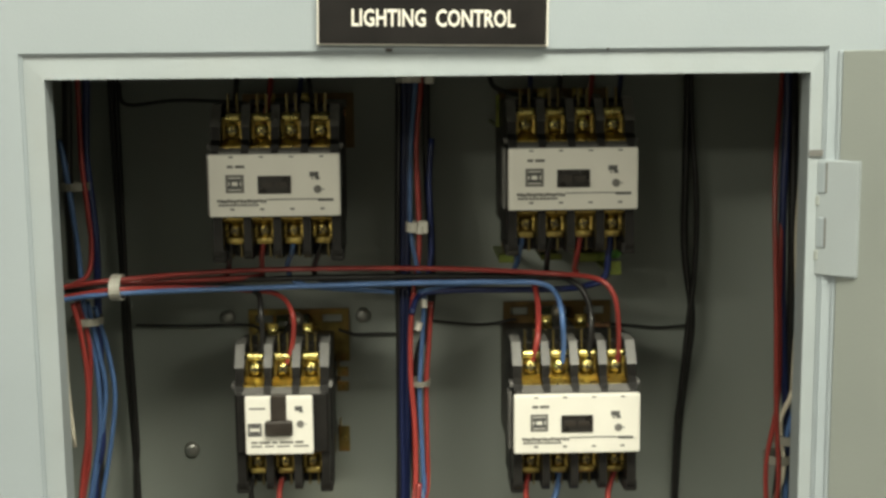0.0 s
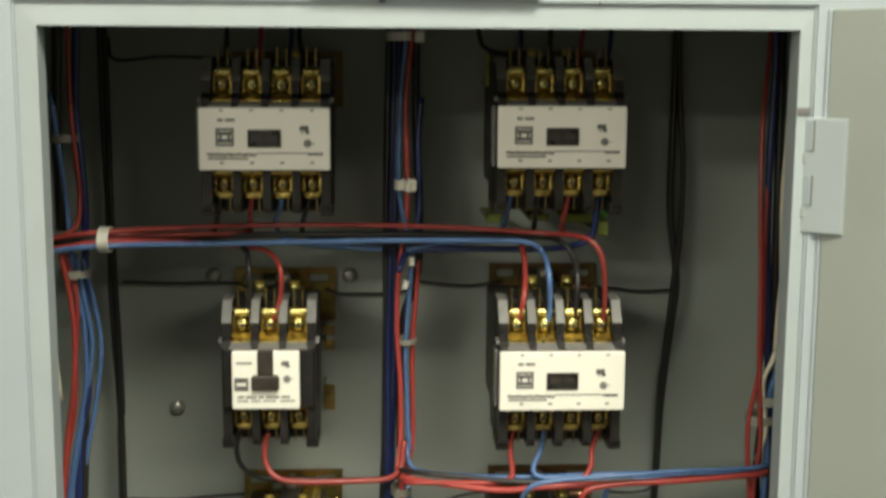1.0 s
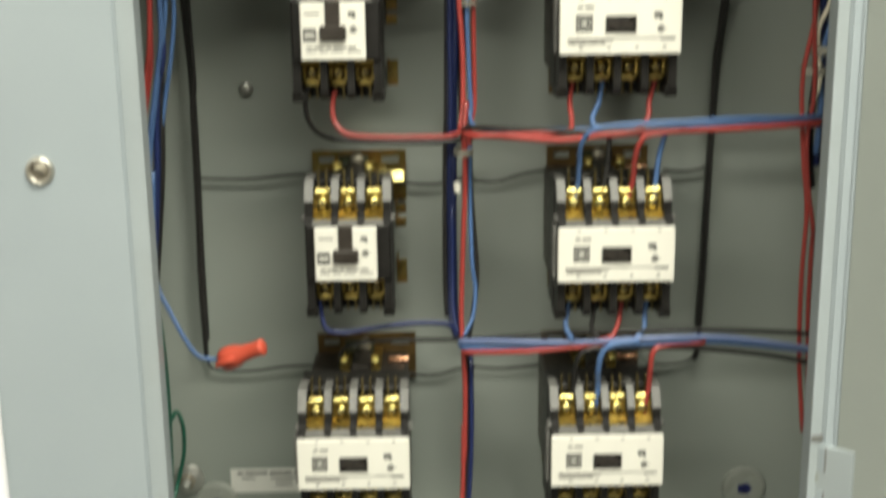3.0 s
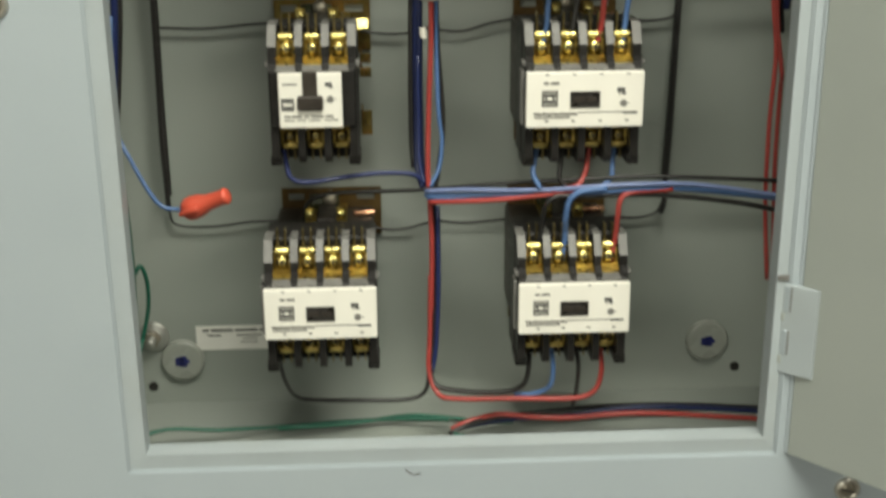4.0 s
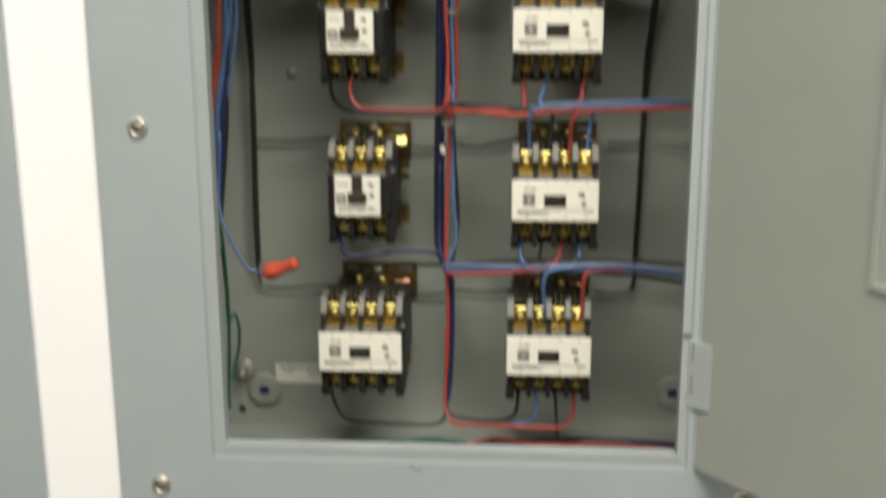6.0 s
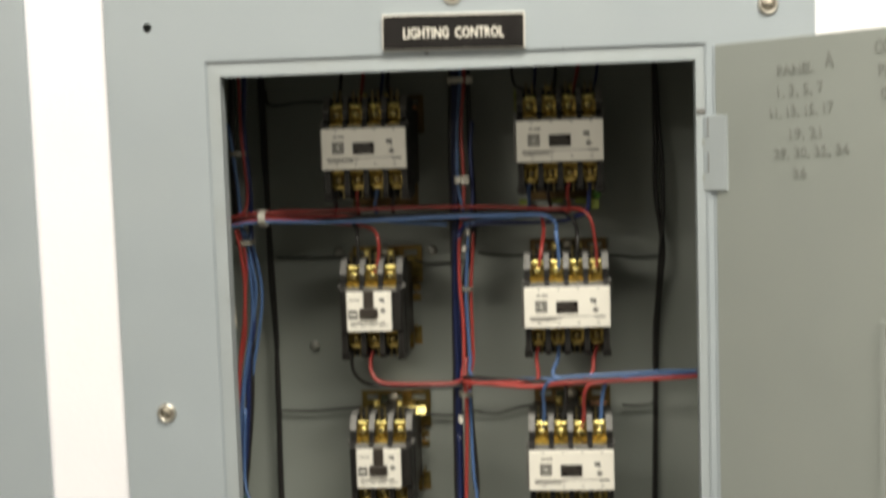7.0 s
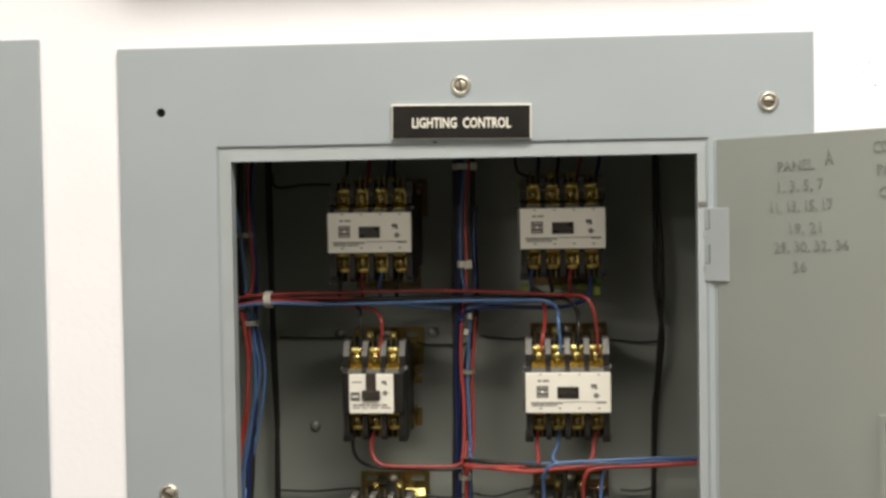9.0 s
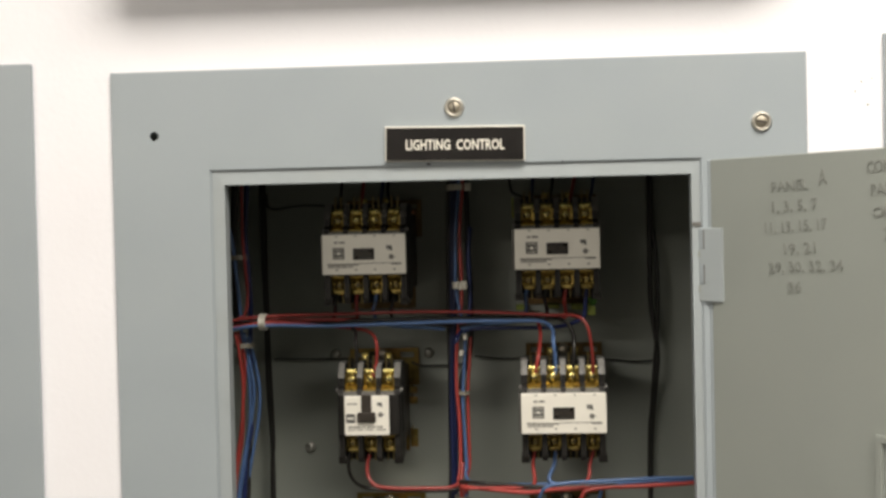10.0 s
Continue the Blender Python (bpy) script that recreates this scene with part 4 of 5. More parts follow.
wire("black", .0018, [(0.157, 0.182, 1.699), (0.158, 0.182, 1.669), (0.159, 0.180, 1.636), (0.162, 0.179, 1.598), (0.162, 0.181, 1.556), (0.159, 0.184, 1.517), (0.156, 0.186, 1.477), (0.154, 0.187, 1.454), (0.153, 0.187, 1.385), (0.152, 0.187, 1.325), (0.151, 0.188, 1.286), (0.151, 0.189, 1.266), (0.149, 0.190, 1.256)], "hanging slack down the back panel")
wire("black", .0023, [(0.157, 0.186, 1.699), (0.157, 0.186, 1.669), (0.157, 0.187, 1.618), (0.157, 0.187, 1.570), (0.162, 0.186, 1.527), (0.160, 0.187, 1.499), (0.156, 0.190, 1.455), (0.154, 0.191, 1.400), (0.1525, 0.191, 1.330), (0.151, 0.192, 1.280)], "hanging slack down the back panel")
# central trunk
wire("navy", .0022, [(-0.012, 0.150, 1.699), (-0.012, 0.150, 1.671), (-0.013, 0.148, 1.623), (-0.014, 0.146, 1.565), (-0.015, 0.146, 1.525), (-0.016, 0.147, 1.485), (-0.016, 0.148, 1.437), (-0.017, 0.150, 1.388), (-0.017, 0.148, 1.339), (-0.017, 0.142, 1.304), (-0.014, 0.135, 1.293)], "in the vertical trunk between the contactor columns")
wire("black", .0024, [(-0.014, 0.155, 1.699), (-0.015, 0.155, 1.671), (-0.016, 0.154, 1.623), (-0.017, 0.153, 1.564), (-0.017, 0.153, 1.510), (-0.018, 0.153, 1.435), (-0.019, 0.155, 1.408), (-0.020, 0.154, 1.330), (-0.019, 0.150, 1.302)], "in the vertical trunk between the contactor columns")
wire("black", .0024, [(0.000, 0.155, 1.699), (-0.000, 0.155, 1.671), (0.000, 0.152, 1.623), (0.002, 0.150, 1.577), (0.001, 0.150, 1.538), (-0.007, 0.152, 1.510), (-0.009, 0.152, 1.470), (-0.009, 0.152, 1.432)], "in the vertical trunk between the contactor columns")
wire("blue", .0014, [(-0.005, 0.140, 1.699), (-0.006, 0.140, 1.671), (-0.009, 0.138, 1.636), (-0.010, 0.137, 1.592), (-0.007, 0.136, 1.570), (-0.003, 0.136, 1.550), (-0.004, 0.138, 1.527), (-0.006, 0.138, 1.494), (-0.005, 0.138, 1.460), (-0.004, 0.138, 1.433), (-0.004, 0.140, 1.444), (-0.005, 0.136, 1.433), (-0.001, 0.126, 1.427), (0.016, 0.116, 1.427), (0.054, 0.107, 1.428), (0.112, 0.105, 1.430), (0.199, 0.108, 1.431)], "in the vertical trunk between the contactor columns")
wire("red", .0016, [(-0.003, 0.142, 1.699), (-0.003, 0.142, 1.671), (-0.006, 0.140, 1.636), (-0.005, 0.138, 1.592), (-0.006, 0.137, 1.569), (-0.010, 0.137, 1.540), (-0.011, 0.137, 1.507), (-0.009, 0.136, 1.474), (-0.009, 0.135, 1.441), (-0.011, 0.130, 1.425)], "in the vertical trunk between the contactor columns")
wire("red", .0016, [(0.001, 0.142, 1.546), (0.000, 0.142, 1.526), (-0.002, 0.142, 1.499), (-0.002, 0.142, 1.466), (-0.002, 0.141, 1.438), (-0.005, 0.138, 1.424), (-0.006, 0.138, 1.400)], "in the vertical trunk between the contactor columns")
wire("navy", .0017, [(0.003, 0.145, 1.639), (0.001, 0.143, 1.614), (0.002, 0.142, 1.578), (-0.001, 0.142, 1.559)], "in the vertical trunk between the contactor columns")
wire("navy", .0022, [(-0.009, 0.150, 1.699), (-0.009, 0.150, 1.671), (-0.011, 0.146, 1.623), (-0.012, 0.144, 1.565), (-0.012, 0.146, 1.525), (-0.013, 0.147, 1.471), (-0.014, 0.150, 1.440), (-0.015, 0.148, 1.374), (-0.015, 0.145, 1.318), (-0.014, 0.140, 1.293)], "in the vertical trunk between the contactor columns")
wire("red", .0017, [(-0.009, 0.130, 1.425), (-0.008, 0.134, 1.394), (-0.010, 0.136, 1.342), (-0.011, 0.134, 1.306), (-0.010, 0.132, 1.285), (-0.009, 0.134, 1.254), (-0.010, 0.135, 1.208), (-0.010, 0.135, 1.234), (-0.011, 0.134, 1.194), (-0.012, 0.130, 1.171), (-0.007, 0.124, 1.157), (0.004, 0.118, 1.155), (0.042, 0.112, 1.157), (0.080, 0.108, 1.158), (0.093, 0.106, 1.164), (0.097, 0.106, 1.177), (0.096, 0.106, 1.193)], "in the vertical trunk between the contactor columns")
wire("black", .0017, [(-0.005, 0.140, 1.424), (-0.004, 0.142, 1.382), (-0.001, 0.142, 1.333), (-0.004, 0.140, 1.304), (-0.007, 0.138, 1.283), (-0.007, 0.138, 1.230), (-0.007, 0.138, 1.229), (-0.008, 0.136, 1.193), (-0.011, 0.132, 1.174), (-0.007, 0.126, 1.161), (0.012, 0.120, 1.159), (0.035, 0.114, 1.161), (0.046, 0.110, 1.166), (0.050, 0.107, 1.176), (0.051, 0.106, 1.193)], "in the vertical trunk between the contactor columns")
wire("blue", .0014, [(-0.005, 0.136, 1.414), (-0.005, 0.138, 1.383), (-0.004, 0.137, 1.341), (-0.002, 0.137, 1.323), (-0.004, 0.136, 1.305), (-0.010, 0.132, 1.294)], "in the vertical trunk between the contactor columns")
wire("navy", .0015, [(-0.016, 0.144, 1.375), (-0.016, 0.142, 1.333), (-0.016, 0.138, 1.309), (-0.013, 0.134, 1.295)], "in the vertical trunk between the contactor columns")
wire("navy", .0016, [(-0.098, 0.120, 1.323), (-0.097, 0.120, 1.314), (-0.094, 0.118, 1.305), (-0.083, 0.120, 1.302), (-0.063, 0.126, 1.303), (-0.042, 0.130, 1.304), (-0.021, 0.134, 1.302), (-0.013, 0.136, 1.295)], "in the vertical trunk between the contactor columns")
wire("navy", .0016, [(-0.005, 0.136, 1.280), (-0.005, 0.136, 1.233), (-0.006, 0.135, 1.201), (-0.008, 0.133, 1.177), (-0.011, 0.130, 1.166)], "in the vertical trunk between the contactor columns")
# second run
wire("red", .0017, [(-0.084, 0.121, 1.451), (-0.086, 0.120, 1.443), (-0.085, 0.118, 1.433), (-0.078, 0.115, 1.426), (-0.062, 0.114, 1.424), (-0.030, 0.118, 1.423), (-0.016, 0.122, 1.423), (-0.009, 0.128, 1.427), (-0.007, 0.132, 1.442)], "in the run below the second contactor row")
wire("black", .0016, [(-0.100, 0.121, 1.453), (-0.102, 0.121, 1.443), (-0.100, 0.124, 1.431), (-0.091, 0.130, 1.422), (-0.070, 0.136, 1.418), (-0.029, 0.140, 1.416), (-0.009, 0.142, 1.417)], "in the run below the second contactor row")
wire("black", .0016, [(-0.009, 0.125, 1.427), (0.006, 0.112, 1.429), (0.032, 0.106, 1.428), (0.053, 0.100, 1.428), (0.079, 0.098, 1.428), (0.143, 0.100, 1.429), (0.183, 0.105, 1.429), (0.200, 0.110, 1.430)], "in the run below the second contactor row")
wire("red", .0018, [(-0.009, 0.120, 1.424), (0.016, 0.108, 1.424), (0.047, 0.100, 1.423), (0.069, 0.096, 1.426), (0.104, 0.094, 1.428), (0.149, 0.096, 1.429), (0.182, 0.100, 1.430), (0.198, 0.105, 1.430)], "in the run below the second contactor row")
wire("blue", .0015, [(0.055, 0.104, 1.385), (0.057, 0.102, 1.397), (0.057, 0.096, 1.411), (0.057, 0.090, 1.421), (0.062, 0.086, 1.430), (0.077, 0.087, 1.433), (0.109, 0.090, 1.434), (0.148, 0.094, 1.435), (0.185, 0.100, 1.434), (0.198, 0.106, 1.434)], "in the run below the second contactor row")
wire("red", .0017, [(0.086, 0.104, 1.384), (0.089, 0.102, 1.398), (0.089, 0.096, 1.412), (0.091, 0.092, 1.422), (0.098, 0.092, 1.427), (0.129, 0.095, 1.429), (0.185, 0.100, 1.430), (0.199, 0.106, 1.430)], "in the run below the second contactor row")
wire("blue", .0016, [(0.102, 0.104, 1.386), (0.103, 0.104, 1.399), (0.104, 0.102, 1.412), (0.106, 0.100, 1.422), (0.111, 0.099, 1.428), (0.143, 0.100, 1.429), (0.199, 0.106, 1.429)], "in the run below the second contactor row")
wire("red", .0016, [(0.054, 0.106, 1.459), (0.052, 0.106, 1.445), (0.053, 0.104, 1.434), (0.051, 0.103, 1.428), (0.035, 0.104, 1.426), (-0.007, 0.112, 1.424)], "in the run below the second contactor row")
wire("blue", .0016, [(0.071, 0.106, 1.459), (0.069, 0.106, 1.444), (0.065, 0.104, 1.435), (0.068, 0.102, 1.430), (0.086, 0.102, 1.429), (0.144, 0.104, 1.429), (0.199, 0.108, 1.429)], "in the run below the second contactor row")
wire("red", .0016, [(0.102, 0.106, 1.458), (0.098, 0.106, 1.444), (0.097, 0.103, 1.435), (0.089, 0.100, 1.428), (0.063, 0.100, 1.426)], "in the run below the second contactor row")
wire("black", .0016, [(0.071, 0.104, 1.385), (0.073, 0.104, 1.398), (0.075, 0.104, 1.414), (0.075, 0.106, 1.425)], "in the run below the second contactor row")
# third run
wire("black", .0013, [(-0.091, 0.160, 1.266), (-0.086, 0.150, 1.281), (-0.071, 0.146, 1.287), (-0.039, 0.142, 1.289), (-0.011, 0.130, 1.293), (0.016, 0.116, 1.299), (0.049, 0.108, 1.303), (0.089, 0.102, 1.306), (0.128, 0.100, 1.307), (0.197, 0.104, 1.302), (0.209, 0.108, 1.300)], "in the run above the bottom contactors")
wire("violet", .0014, [(-0.013, 0.126, 1.293), (0.009, 0.116, 1.2965), (0.035, 0.106, 1.2985), (0.062, 0.100, 1.300), (0.084, 0.096, 1.3025), (0.114, 0.096, 1.3035), (0.149, 0.100, 1.3015), (0.198, 0.104, 1.293), (0.209, 0.108, 1.291)], "in the run above the bottom contactors")
wire("blue", .0013, [(-0.012, 0.126, 1.289), (0.010, 0.118, 1.2905), (0.040, 0.110, 1.2935), (0.070, 0.104, 1.2955), (0.115, 0.101, 1.2990), (0.150, 0.104, 1.2965), (0.199, 0.108, 1.2895), (0.210, 0.112, 1.288)], "in the run above the bottom contactors")
wire("blue", .0014, [(-0.013, 0.128, 1.290), (0.009, 0.118, 1.2925), (0.036, 0.108, 1.295), (0.068, 0.100, 1.2965), (0.085, 0.098, 1.298), (0.115, 0.098, 1.300), (0.150, 0.102, 1.298), (0.199, 0.106, 1.291), (0.210, 0.110, 1.289)], "in the run above the bottom contactors")
wire("red", .0016, [(-0.011, 0.126, 1.286), (0.009, 0.116, 1.289), (0.029, 0.108, 1.292), (0.049, 0.104, 1.295), (0.068, 0.100, 1.298), (0.088, 0.100, 1.301)], "in the run above the bottom contactors")
wire("black", .0016, [(0.052, 0.104, 1.254), (0.056, 0.104, 1.269), (0.057, 0.100, 1.283), (0.059, 0.096, 1.293), (0.066, 0.096, 1.297), (0.085, 0.098, 1.296), (0.115, 0.100, 1.296), (0.146, 0.102, 1.293), (0.178, 0.104, 1.288), (0.199, 0.106, 1.283), (0.211, 0.110, 1.280)], "in the run above the bottom contactors")
wire("blue", .0016, [(0.054, 0.106, 1.330), (0.052, 0.106, 1.316), (0.051, 0.103, 1.309), (0.055, 0.100, 1.301)], "in the run above the bottom contactors")
wire("black", .0016, [(0.069, 0.106, 1.330), (0.068, 0.106, 1.316), (0.067, 0.104, 1.306), (0.072, 0.103, 1.300)], "in the run above the bottom contactors")
wire("red", .0016, [(0.085, 0.106, 1.330), (0.084, 0.106, 1.316), (0.082, 0.104, 1.308), (0.077, 0.101, 1.302), (0.062, 0.100, 1.299)], "in the run above the bottom contactors")
wire("blue", .0016, [(0.100, 0.106, 1.329), (0.099, 0.106, 1.315), (0.098, 0.103, 1.306), (0.092, 0.100, 1.301)], "in the run above the bottom contactors")
wire("blue", .0018, [(0.070, 0.104, 1.254), (0.071, 0.102, 1.271), (0.070, 0.095, 1.284), (0.072, 0.092, 1.296), (0.079, 0.092, 1.301), (0.094, 0.094, 1.302)], "in the run above the bottom contactors")
wire("red", .0017, [(0.100, 0.104, 1.253), (0.102, 0.102, 1.270), (0.102, 0.098, 1.283), (0.103, 0.096, 1.294), (0.110, 0.098, 1.298), (0.135, 0.100, 1.299)], "in the run above the bottom contactors")
# bottom runs
wire("black", .0015, [(-0.106, 0.106, 1.198), (-0.106, 0.108, 1.187), (-0.104, 0.116, 1.171), (-0.099, 0.128, 1.155), (-0.088, 0.136, 1.148), (-0.057, 0.142, 1.144), (-0.026, 0.146, 1.142), (-0.014, 0.148, 1.147), (-0.011, 0.148, 1.163)], "lying along the bottom of the cabinet")
wire("blue", .0017, [(0.064, 0.106, 1.196), (0.066, 0.106, 1.184), (0.066, 0.108, 1.171), (0.063, 0.112, 1.163), (0.054, 0.116, 1.158), (0.043, 0.118, 1.157)], "lying along the bottom of the cabinet")
wire("black", .0015, [(0.080, 0.106, 1.196), (0.082, 0.106, 1.184), (0.083, 0.112, 1.169), (0.084, 0.125, 1.152), (0.085, 0.140, 1.137)], "lying along the bottom of the cabinet")
wire("green", .0014, [(-0.226, 0.100, 1.121), (-0.193, 0.130, 1.131), (-0.152, 0.140, 1.126), (-0.114, 0.150, 1.122), (-0.074, 0.155, 1.122), (-0.034, 0.155, 1.123), (0.002, 0.150, 1.124)], "lying along the bottom of the cabinet")
wire("green", .0014, [(-0.113, 0.140, 1.126), (-0.066, 0.150, 1.123), (-0.026, 0.160, 1.123), (0.006, 0.160, 1.120), (0.018, 0.160, 1.117)], "lying along the bottom of the cabinet")
wire("red", .0018, [(0.002, 0.120, 1.132), (0.010, 0.120, 1.136), (0.024, 0.125, 1.138), (0.036, 0.130, 1.137), (0.060, 0.130, 1.134), (0.083, 0.130, 1.133), (0.115, 0.130, 1.135), (0.146, 0.130, 1.134), (0.178, 0.130, 1.131), (0.214, 0.130, 1.128)], "lying along the bottom of the cabinet")
wire("navy", .0018, [(0.004, 0.125, 1.129), (0.020, 0.130, 1.130), (0.045, 0.140, 1.128), (0.078, 0.150, 1.124), (0.119, 0.155, 1.126), (0.160, 0.155, 1.126), (0.222, 0.155, 1.121)], "lying along the bottom of the cabinet")
wire("black", .0018, [(-0.000, 0.110, 1.134), (0.012, 0.115, 1.137), (0.024, 0.125, 1.136), (0.045, 0.140, 1.131), (0.078, 0.150, 1.129), (0.112, 0.160, 1.126), (0.162, 0.165, 1.123), (0.226, 0.168, 1.117)], "lying along the bottom of the cabinet")
wire("green", .0014, [(0.009, 0.100, 1.137), (0.004, 0.110, 1.134), (0.017, 0.140, 1.125), (0.046, 0.150, 1.121)], "lying along the bottom of the cabinet")
# left side trunk
wire("black", .0028, [(-0.190, 0.110, 1.699), (-0.190, 0.110, 1.672), (-0.192, 0.110, 1.628), (-0.192, 0.110, 1.592), (-0.192, 0.110, 1.568)], "in the trunk beside the hinge-free cabinet side")
wire("red", .0014, [(-0.182, 0.100, 1.698), (-0.182, 0.100, 1.672), (-0.182, 0.100, 1.634), (-0.180, 0.100, 1.605), (-0.179, 0.100, 1.587), (-0.181, 0.098, 1.572), (-0.190, 0.095, 1.566)], "in the trunk beside the hinge-free cabinet side")
wire("blue", .0014, [(-0.193, 0.100, 1.643), (-0.191, 0.100, 1.632), (-0.188, 0.100, 1.605), (-0.186, 0.100, 1.584), (-0.185, 0.100, 1.563), (-0.185, 0.105, 1.541), (-0.182, 0.110, 1.518), (-0.183, 0.115, 1.485), (-0.189, 0.120, 1.455), (-0.196, 0.120, 1.417), (-0.200, 0.123, 1.380), (-0.204, 0.126, 1.335), (-0.206, 0.128, 1.290)], "in the trunk beside the hinge-free cabinet side")
wire("navy", .0022, [(-0.180, 0.110, 1.698), (-0.180, 0.110, 1.672), (-0.182, 0.110, 1.634), (-0.180, 0.110, 1.604), (-0.179, 0.110, 1.583), (-0.181, 0.115, 1.548), (-0.183, 0.120, 1.503), (-0.184, 0.120, 1.471), (-0.190, 0.125, 1.449), (-0.193, 0.125, 1.400), (-0.198, 0.125, 1.349)], "in the trunk beside the hinge-free cabinet side")
wire("red", .0014, [(-0.189, 0.095, 1.557), (-0.187, 0.100, 1.539), (-0.186, 0.105, 1.513), (-0.189, 0.110, 1.480), (-0.194, 0.115, 1.456), (-0.197, 0.115, 1.428), (-0.201, 0.119, 1.385), (-0.206, 0.124, 1.330)], "in the trunk beside the hinge-free cabinet side")
wire("red", .0014, [(-0.188, 0.100, 1.557), (-0.184, 0.105, 1.532), (-0.187, 0.110, 1.499), (-0.190, 0.115, 1.466), (-0.196, 0.118, 1.437), (-0.201, 0.122, 1.392), (-0.206, 0.126, 1.340)], "in the trunk beside the hinge-free cabinet side")
wire("blue", .0014, [(-0.184, 0.105, 1.556), (-0.181, 0.110, 1.530), (-0.179, 0.115, 1.504), (-0.185, 0.120, 1.471), (-0.190, 0.122, 1.447), (-0.196, 0.122, 1.410), (-0.199, 0.124, 1.372), (-0.203, 0.127, 1.325)], "in the trunk beside the hinge-free cabinet side")
wire("white", .0011, [(-0.196, 0.100, 1.557), (-0.197, 0.105, 1.532), (-0.198, 0.110, 1.506), (-0.196, 0.110, 1.474)], "in the trunk beside the hinge-free cabinet side")
wire("black", .0026, [(-0.188, 0.130, 1.462), (-0.190, 0.130, 1.422), (-0.192, 0.130, 1.396), (-0.196, 0.130, 1.361), (-0.200, 0.130, 1.330)], "in the trunk beside the hinge-free cabinet side")
wire("blue", .0014, [(-0.194, 0.120, 1.404), (-0.197, 0.120, 1.357), (-0.195, 0.115, 1.335), (-0.188, 0.110, 1.321), (-0.178, 0.105, 1.303), (-0.170, 0.104, 1.293), (-0.158, 0.104, 1.291)], "in the trunk beside the hinge-free cabinet side")
wire("green", .0014, [(-0.200, 0.130, 1.326), (-0.199, 0.135, 1.296), (-0.199, 0.140, 1.257), (-0.201, 0.145, 1.209), (-0.203, 0.145, 1.177), (-0.202, 0.140, 1.155)], "in the trunk beside the hinge-free cabinet side")
wire("green", .0014, [(-0.202, 0.140, 1.302), (-0.201, 0.145, 1.263), (-0.202, 0.150, 1.234), (-0.197, 0.152, 1.239), (-0.194, 0.154, 1.228), (-0.195, 0.156, 1.208), (-0.200, 0.156, 1.188), (-0.202, 0.150, 1.179)], "in the trunk beside the hinge-free cabinet side")
wire("blue", .0014, [(-0.182, 0.112, 1.552), (-0.178, 0.118, 1.528), (-0.176, 0.123, 1.500), (-0.181, 0.127, 1.468), (-0.187, 0.129, 1.440), (-0.193, 0.130, 1.404), (-0.199, 0.132, 1.360), (-0.204, 0.133, 1.315)], "in the trunk beside the hinge-free cabinet side")
# right side trunk
wire("red", .0014, [(0.196, 0.125, 1.700), (0.194, 0.122, 1.665), (0.189, 0.112, 1.630), (0.187, 0.104, 1.593), (0.188, 0.100, 1.543), (0.190, 0.102, 1.492), (0.193, 0.104, 1.449), (0.191, 0.106, 1.421), (0.193, 0.106, 1.395), (0.197, 0.104, 1.368), (0.199, 0.110, 1.355), (0.200, 0.112, 1.311), (0.204, 0.114, 1.250), (0.206, 0.115, 1.178)], "in the trunk beside the hinged cabinet side")
wire("red", .0014, [(0.196, 0.120, 1.640), (0.193, 0.112, 1.605), (0.191, 0.106, 1.561), (0.192, 0.106, 1.497), (0.187, 0.108, 1.456), (0.190, 0.108, 1.411), (0.194, 0.108, 1.378), (0.194, 0.110, 1.336), (0.196, 0.112, 1.286), (0.201, 0.112, 1.235)], "in the trunk beside the hinged cabinet side")
wire("navy", .0022, [(0.193, 0.110, 1.696), (0.194, 0.110, 1.654), (0.193, 0.110, 1.592), (0.195, 0.110, 1.529), (0.199, 0.112, 1.482), (0.203, 0.114, 1.445), (0.200, 0.115, 1.403)], "in the trunk beside the hinged cabinet side")
wire("black", .0024, [(0.198, 0.115, 1.696), (0.199, 0.115, 1.654), (0.200, 0.115, 1.591), (0.201, 0.116, 1.527), (0.200, 0.116, 1.488), (0.196, 0.118, 1.426), (0.199, 0.118, 1.389)], "in the trunk beside the hinged cabinet side")
wire("white", .0014, [(0.199, 0.095, 1.696), (0.198, 0.095, 1.660), (0.198, 0.096, 1.624), (0.197, 0.097, 1.587), (0.199, 0.098, 1.544), (0.201, 0.100, 1.518), (0.198, 0.102, 1.498), (0.193, 0.104, 1.482), (0.196, 0.105, 1.455), (0.192, 0.106, 1.437)], "in the trunk beside the hinged cabinet side")
wire("white", .0014, [(0.200, 0.100, 1.654), (0.199, 0.100, 1.605), (0.201, 0.100, 1.562), (0.199, 0.100, 1.531), (0.198, 0.100, 1.502)], "in the trunk beside the hinged cabinet side")
wire("blue", .0018, [(0.204, 0.105, 1.517), (0.203, 0.106, 1.497), (0.199, 0.108, 1.477), (0.197, 0.110, 1.463), (0.199, 0.110, 1.440), (0.198, 0.110, 1.411)], "in the trunk beside the hinged cabinet side")
wire("navy", .0018, [(0.207, 0.110, 1.509), (0.206, 0.110, 1.489), (0.203, 0.112, 1.473), (0.202, 0.114, 1.452)], "in the trunk beside the hinged cabinet side")

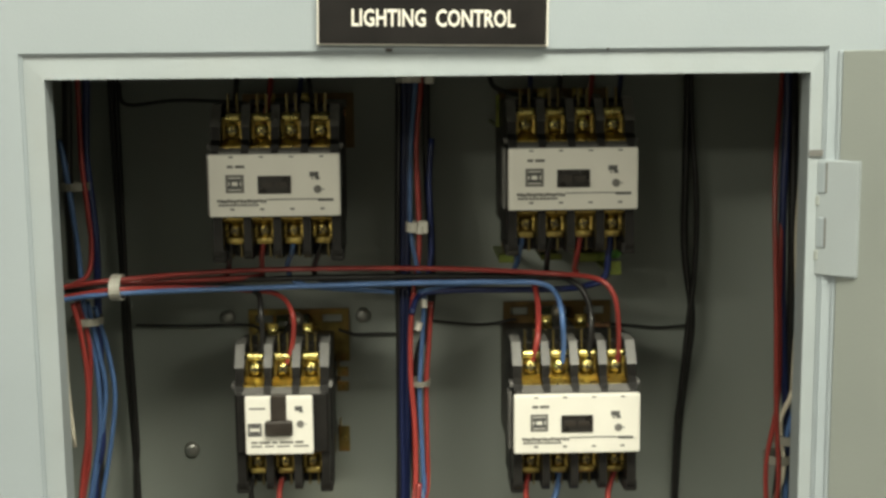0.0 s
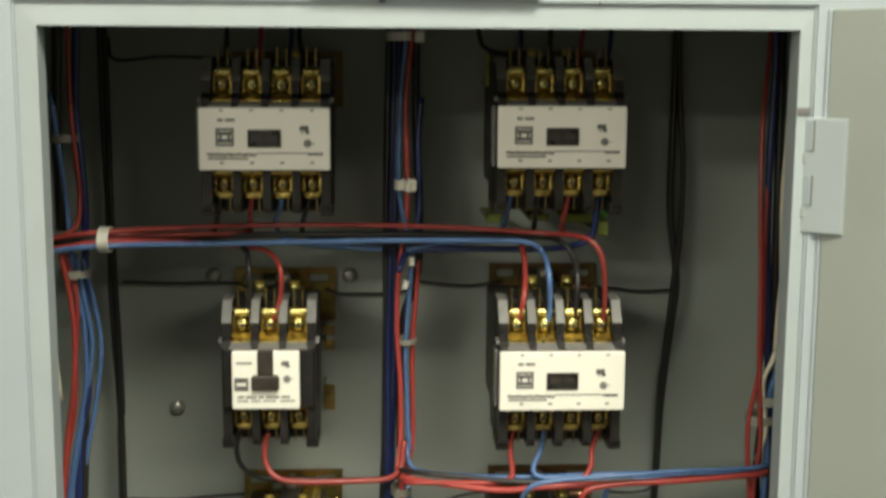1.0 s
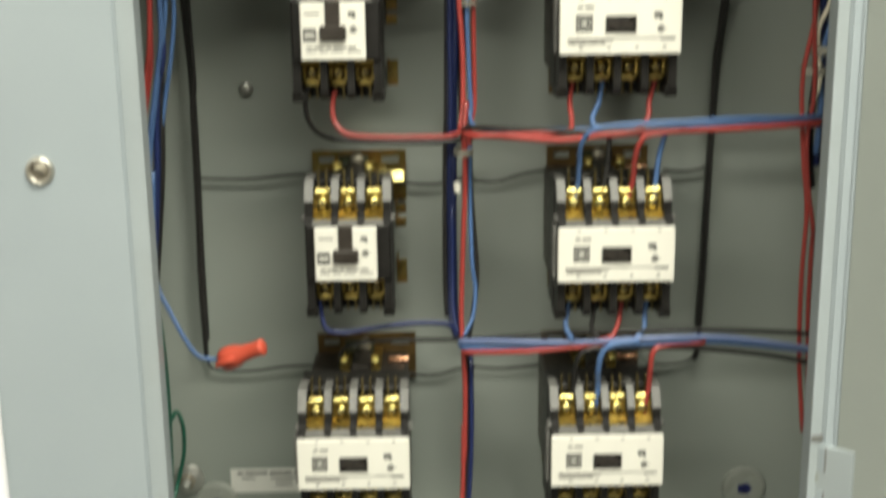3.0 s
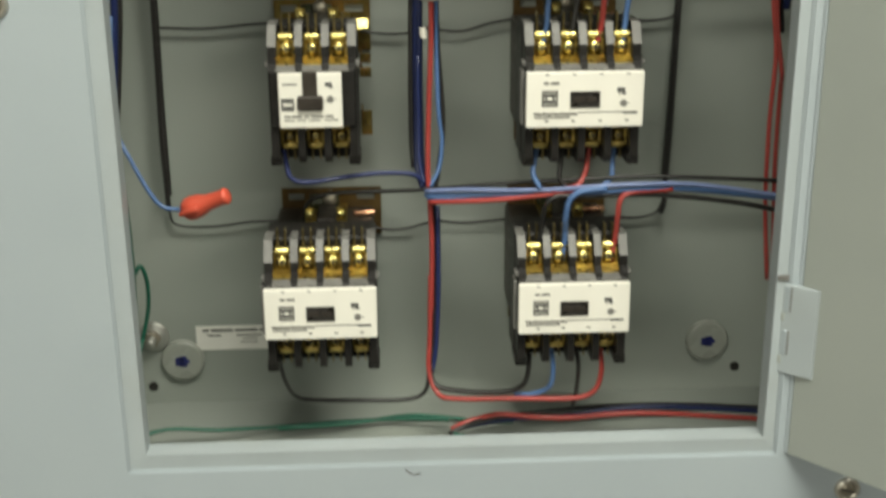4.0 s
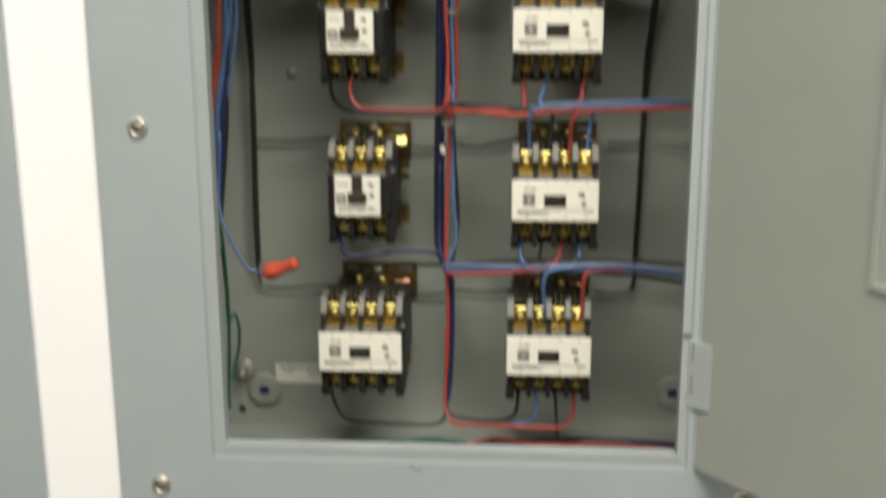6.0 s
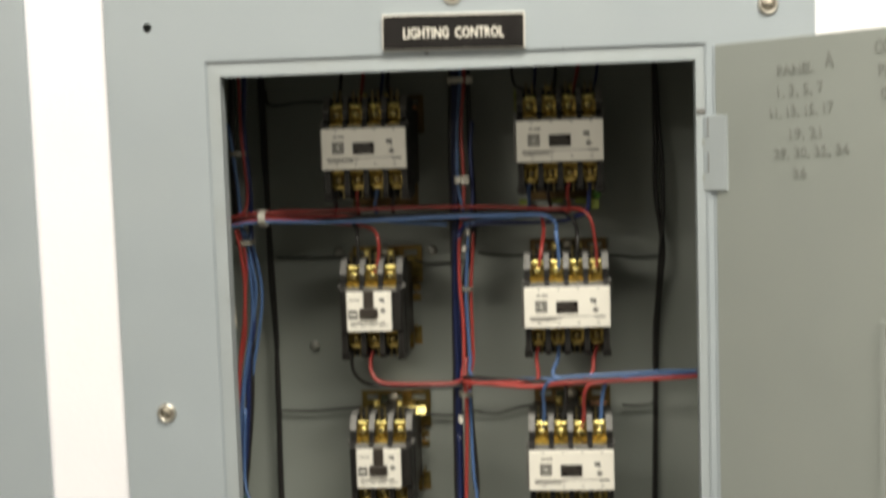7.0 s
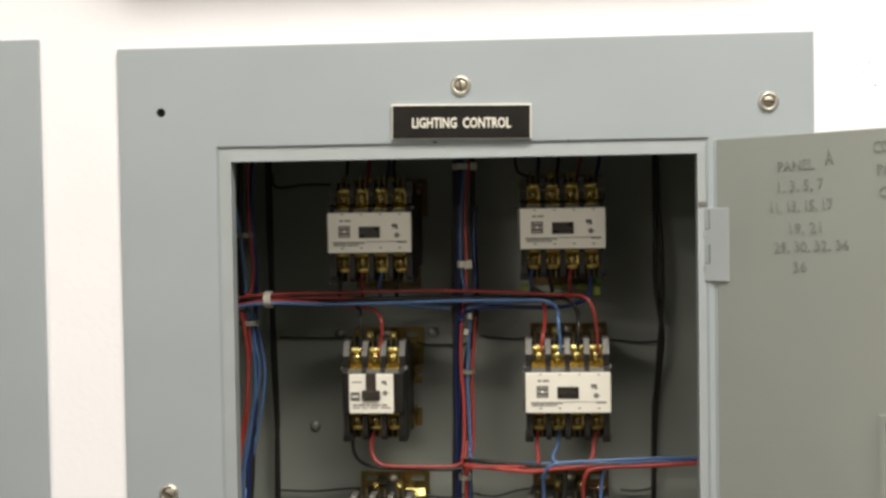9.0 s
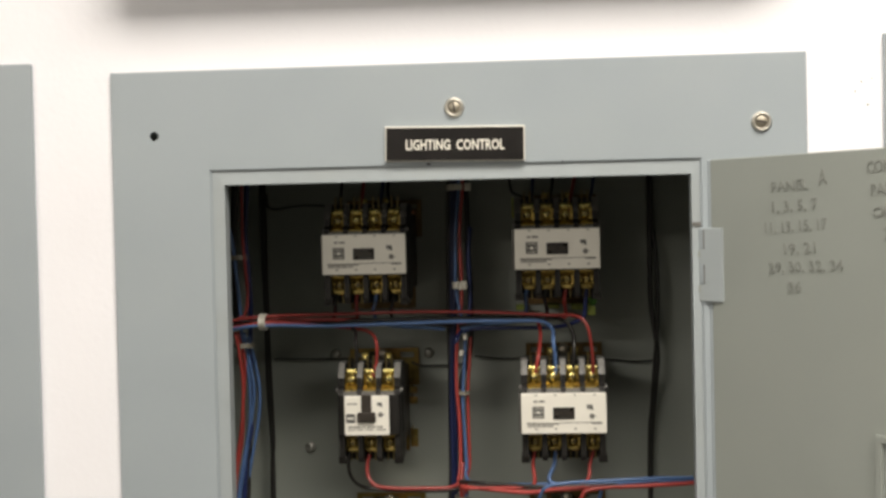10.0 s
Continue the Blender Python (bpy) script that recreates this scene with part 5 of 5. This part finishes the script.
cable_tie(-0.1649, 0.0940, 1.5655, 0.0068, 0.0095, "x", width=0.0056, tail=-1)
cable_tie(-0.0084, 0.1480, 1.6729, 0.0085, 0.01, "z")
cable_tie(-0.0055, 0.1420, 1.4994, 0.006, 0.008, "z", M_NYLONY, 0.003, -1)
cable_tie(-0.1873, 0.1050, 1.6182, 0.0075, 0.009, "z", M_NYLONY, 0.004, -1)
cable_tie(-0.1850, 0.1080, 1.5454, 0.0085, 0.009, "z", M_NYLONY, 0.004, -1)
cable_tie(0.1989, 0.1080, 1.4721, 0.0085, 0.009, "z", M_NYLONY)
cable_tie(-0.0086, 0.1380, 1.4107, 0.006, 0.009, "z", M_NYLONY, 0.004, -1)
cable_tie(0.1950, 0.1120, 1.4598, 0.0085, 0.009, "z", M_NYLONY)
cable_tie(-0.0086, 0.1340, 1.5907, 0.004, 0.006, "z", M_NYLON, 0.0055)
wire_marker(-0.0047, 0.1280, 1.5895, 0.0019, 0.0046, 10)
wire_marker(-0.0028, 0.1320, 1.5472, 0.0019, 0.0046, 0)
wire_marker(-0.0061, 0.1340, 1.5336, 0.0019, 0.0046, 15)
wire_marker(-0.0132, 0.1300, 1.3907, 0.0019, 0.0046, 0)
wire_marker(-0.0127, 0.1300, 1.3893, 0.0019, 0.0046, 0)
CAP = Vector((0.1037, 0.1250, 1.5784))
NUT0, NUT1 = Vector((-0.1550, 0.1040, 1.2912)), Vector((-0.1309, 0.0980, 1.3010))
# small green cap hanging under the top contactor
cap = tagged(part("plastic_cap", lathe(bmesh.new(), 0, 0, 0, [(0, -0.004), (0.0036, -0.004), (0.0040, 0.0), (0.0034, 0.004), (0.0020, 0.006), (0, 0.006)], 12), material("green_plastic", (0.10, 0.30, 0.05), 0.4, vary=0.1, scale=200), None, "", True), "small green plastic cap on a wire end", "cap")
cap.matrix_world = Matrix.Translation(CAP) @ pose(0, 0, 0, 60, 0, 0)
# twist-on connector on the loose blue wire
bm = bmesh.new()
lathe(bm, 0, 0, 0, [(0, -0.003), (0.0046, -0.003), (0.0070, 0.0), (0.0074, 0.004), (0.0066, 0.009), (0.0050, 0.013), (0.0046, 0.024), (0.0052, 0.026), (0.0040, 0.0275), (0, 0.0275)], 16)
for sx in (-1, 1):
    box(bm, sx * 0.0085 - 0.0022, sx * 0.0085 + 0.0022, -0.010, 0.002, -0.0014, 0.0014, 0.0006)
nut = tagged(part("wire_connector", bm, M_NUT, None, "", True), "red twist-on wire connector capping a loose blue wire", "wire connector")
nut.matrix_world = Matrix.Translation(NUT0) @ (NUT1 - NUT0).to_track_quat("-Y", "Z").to_matrix().to_4x4()
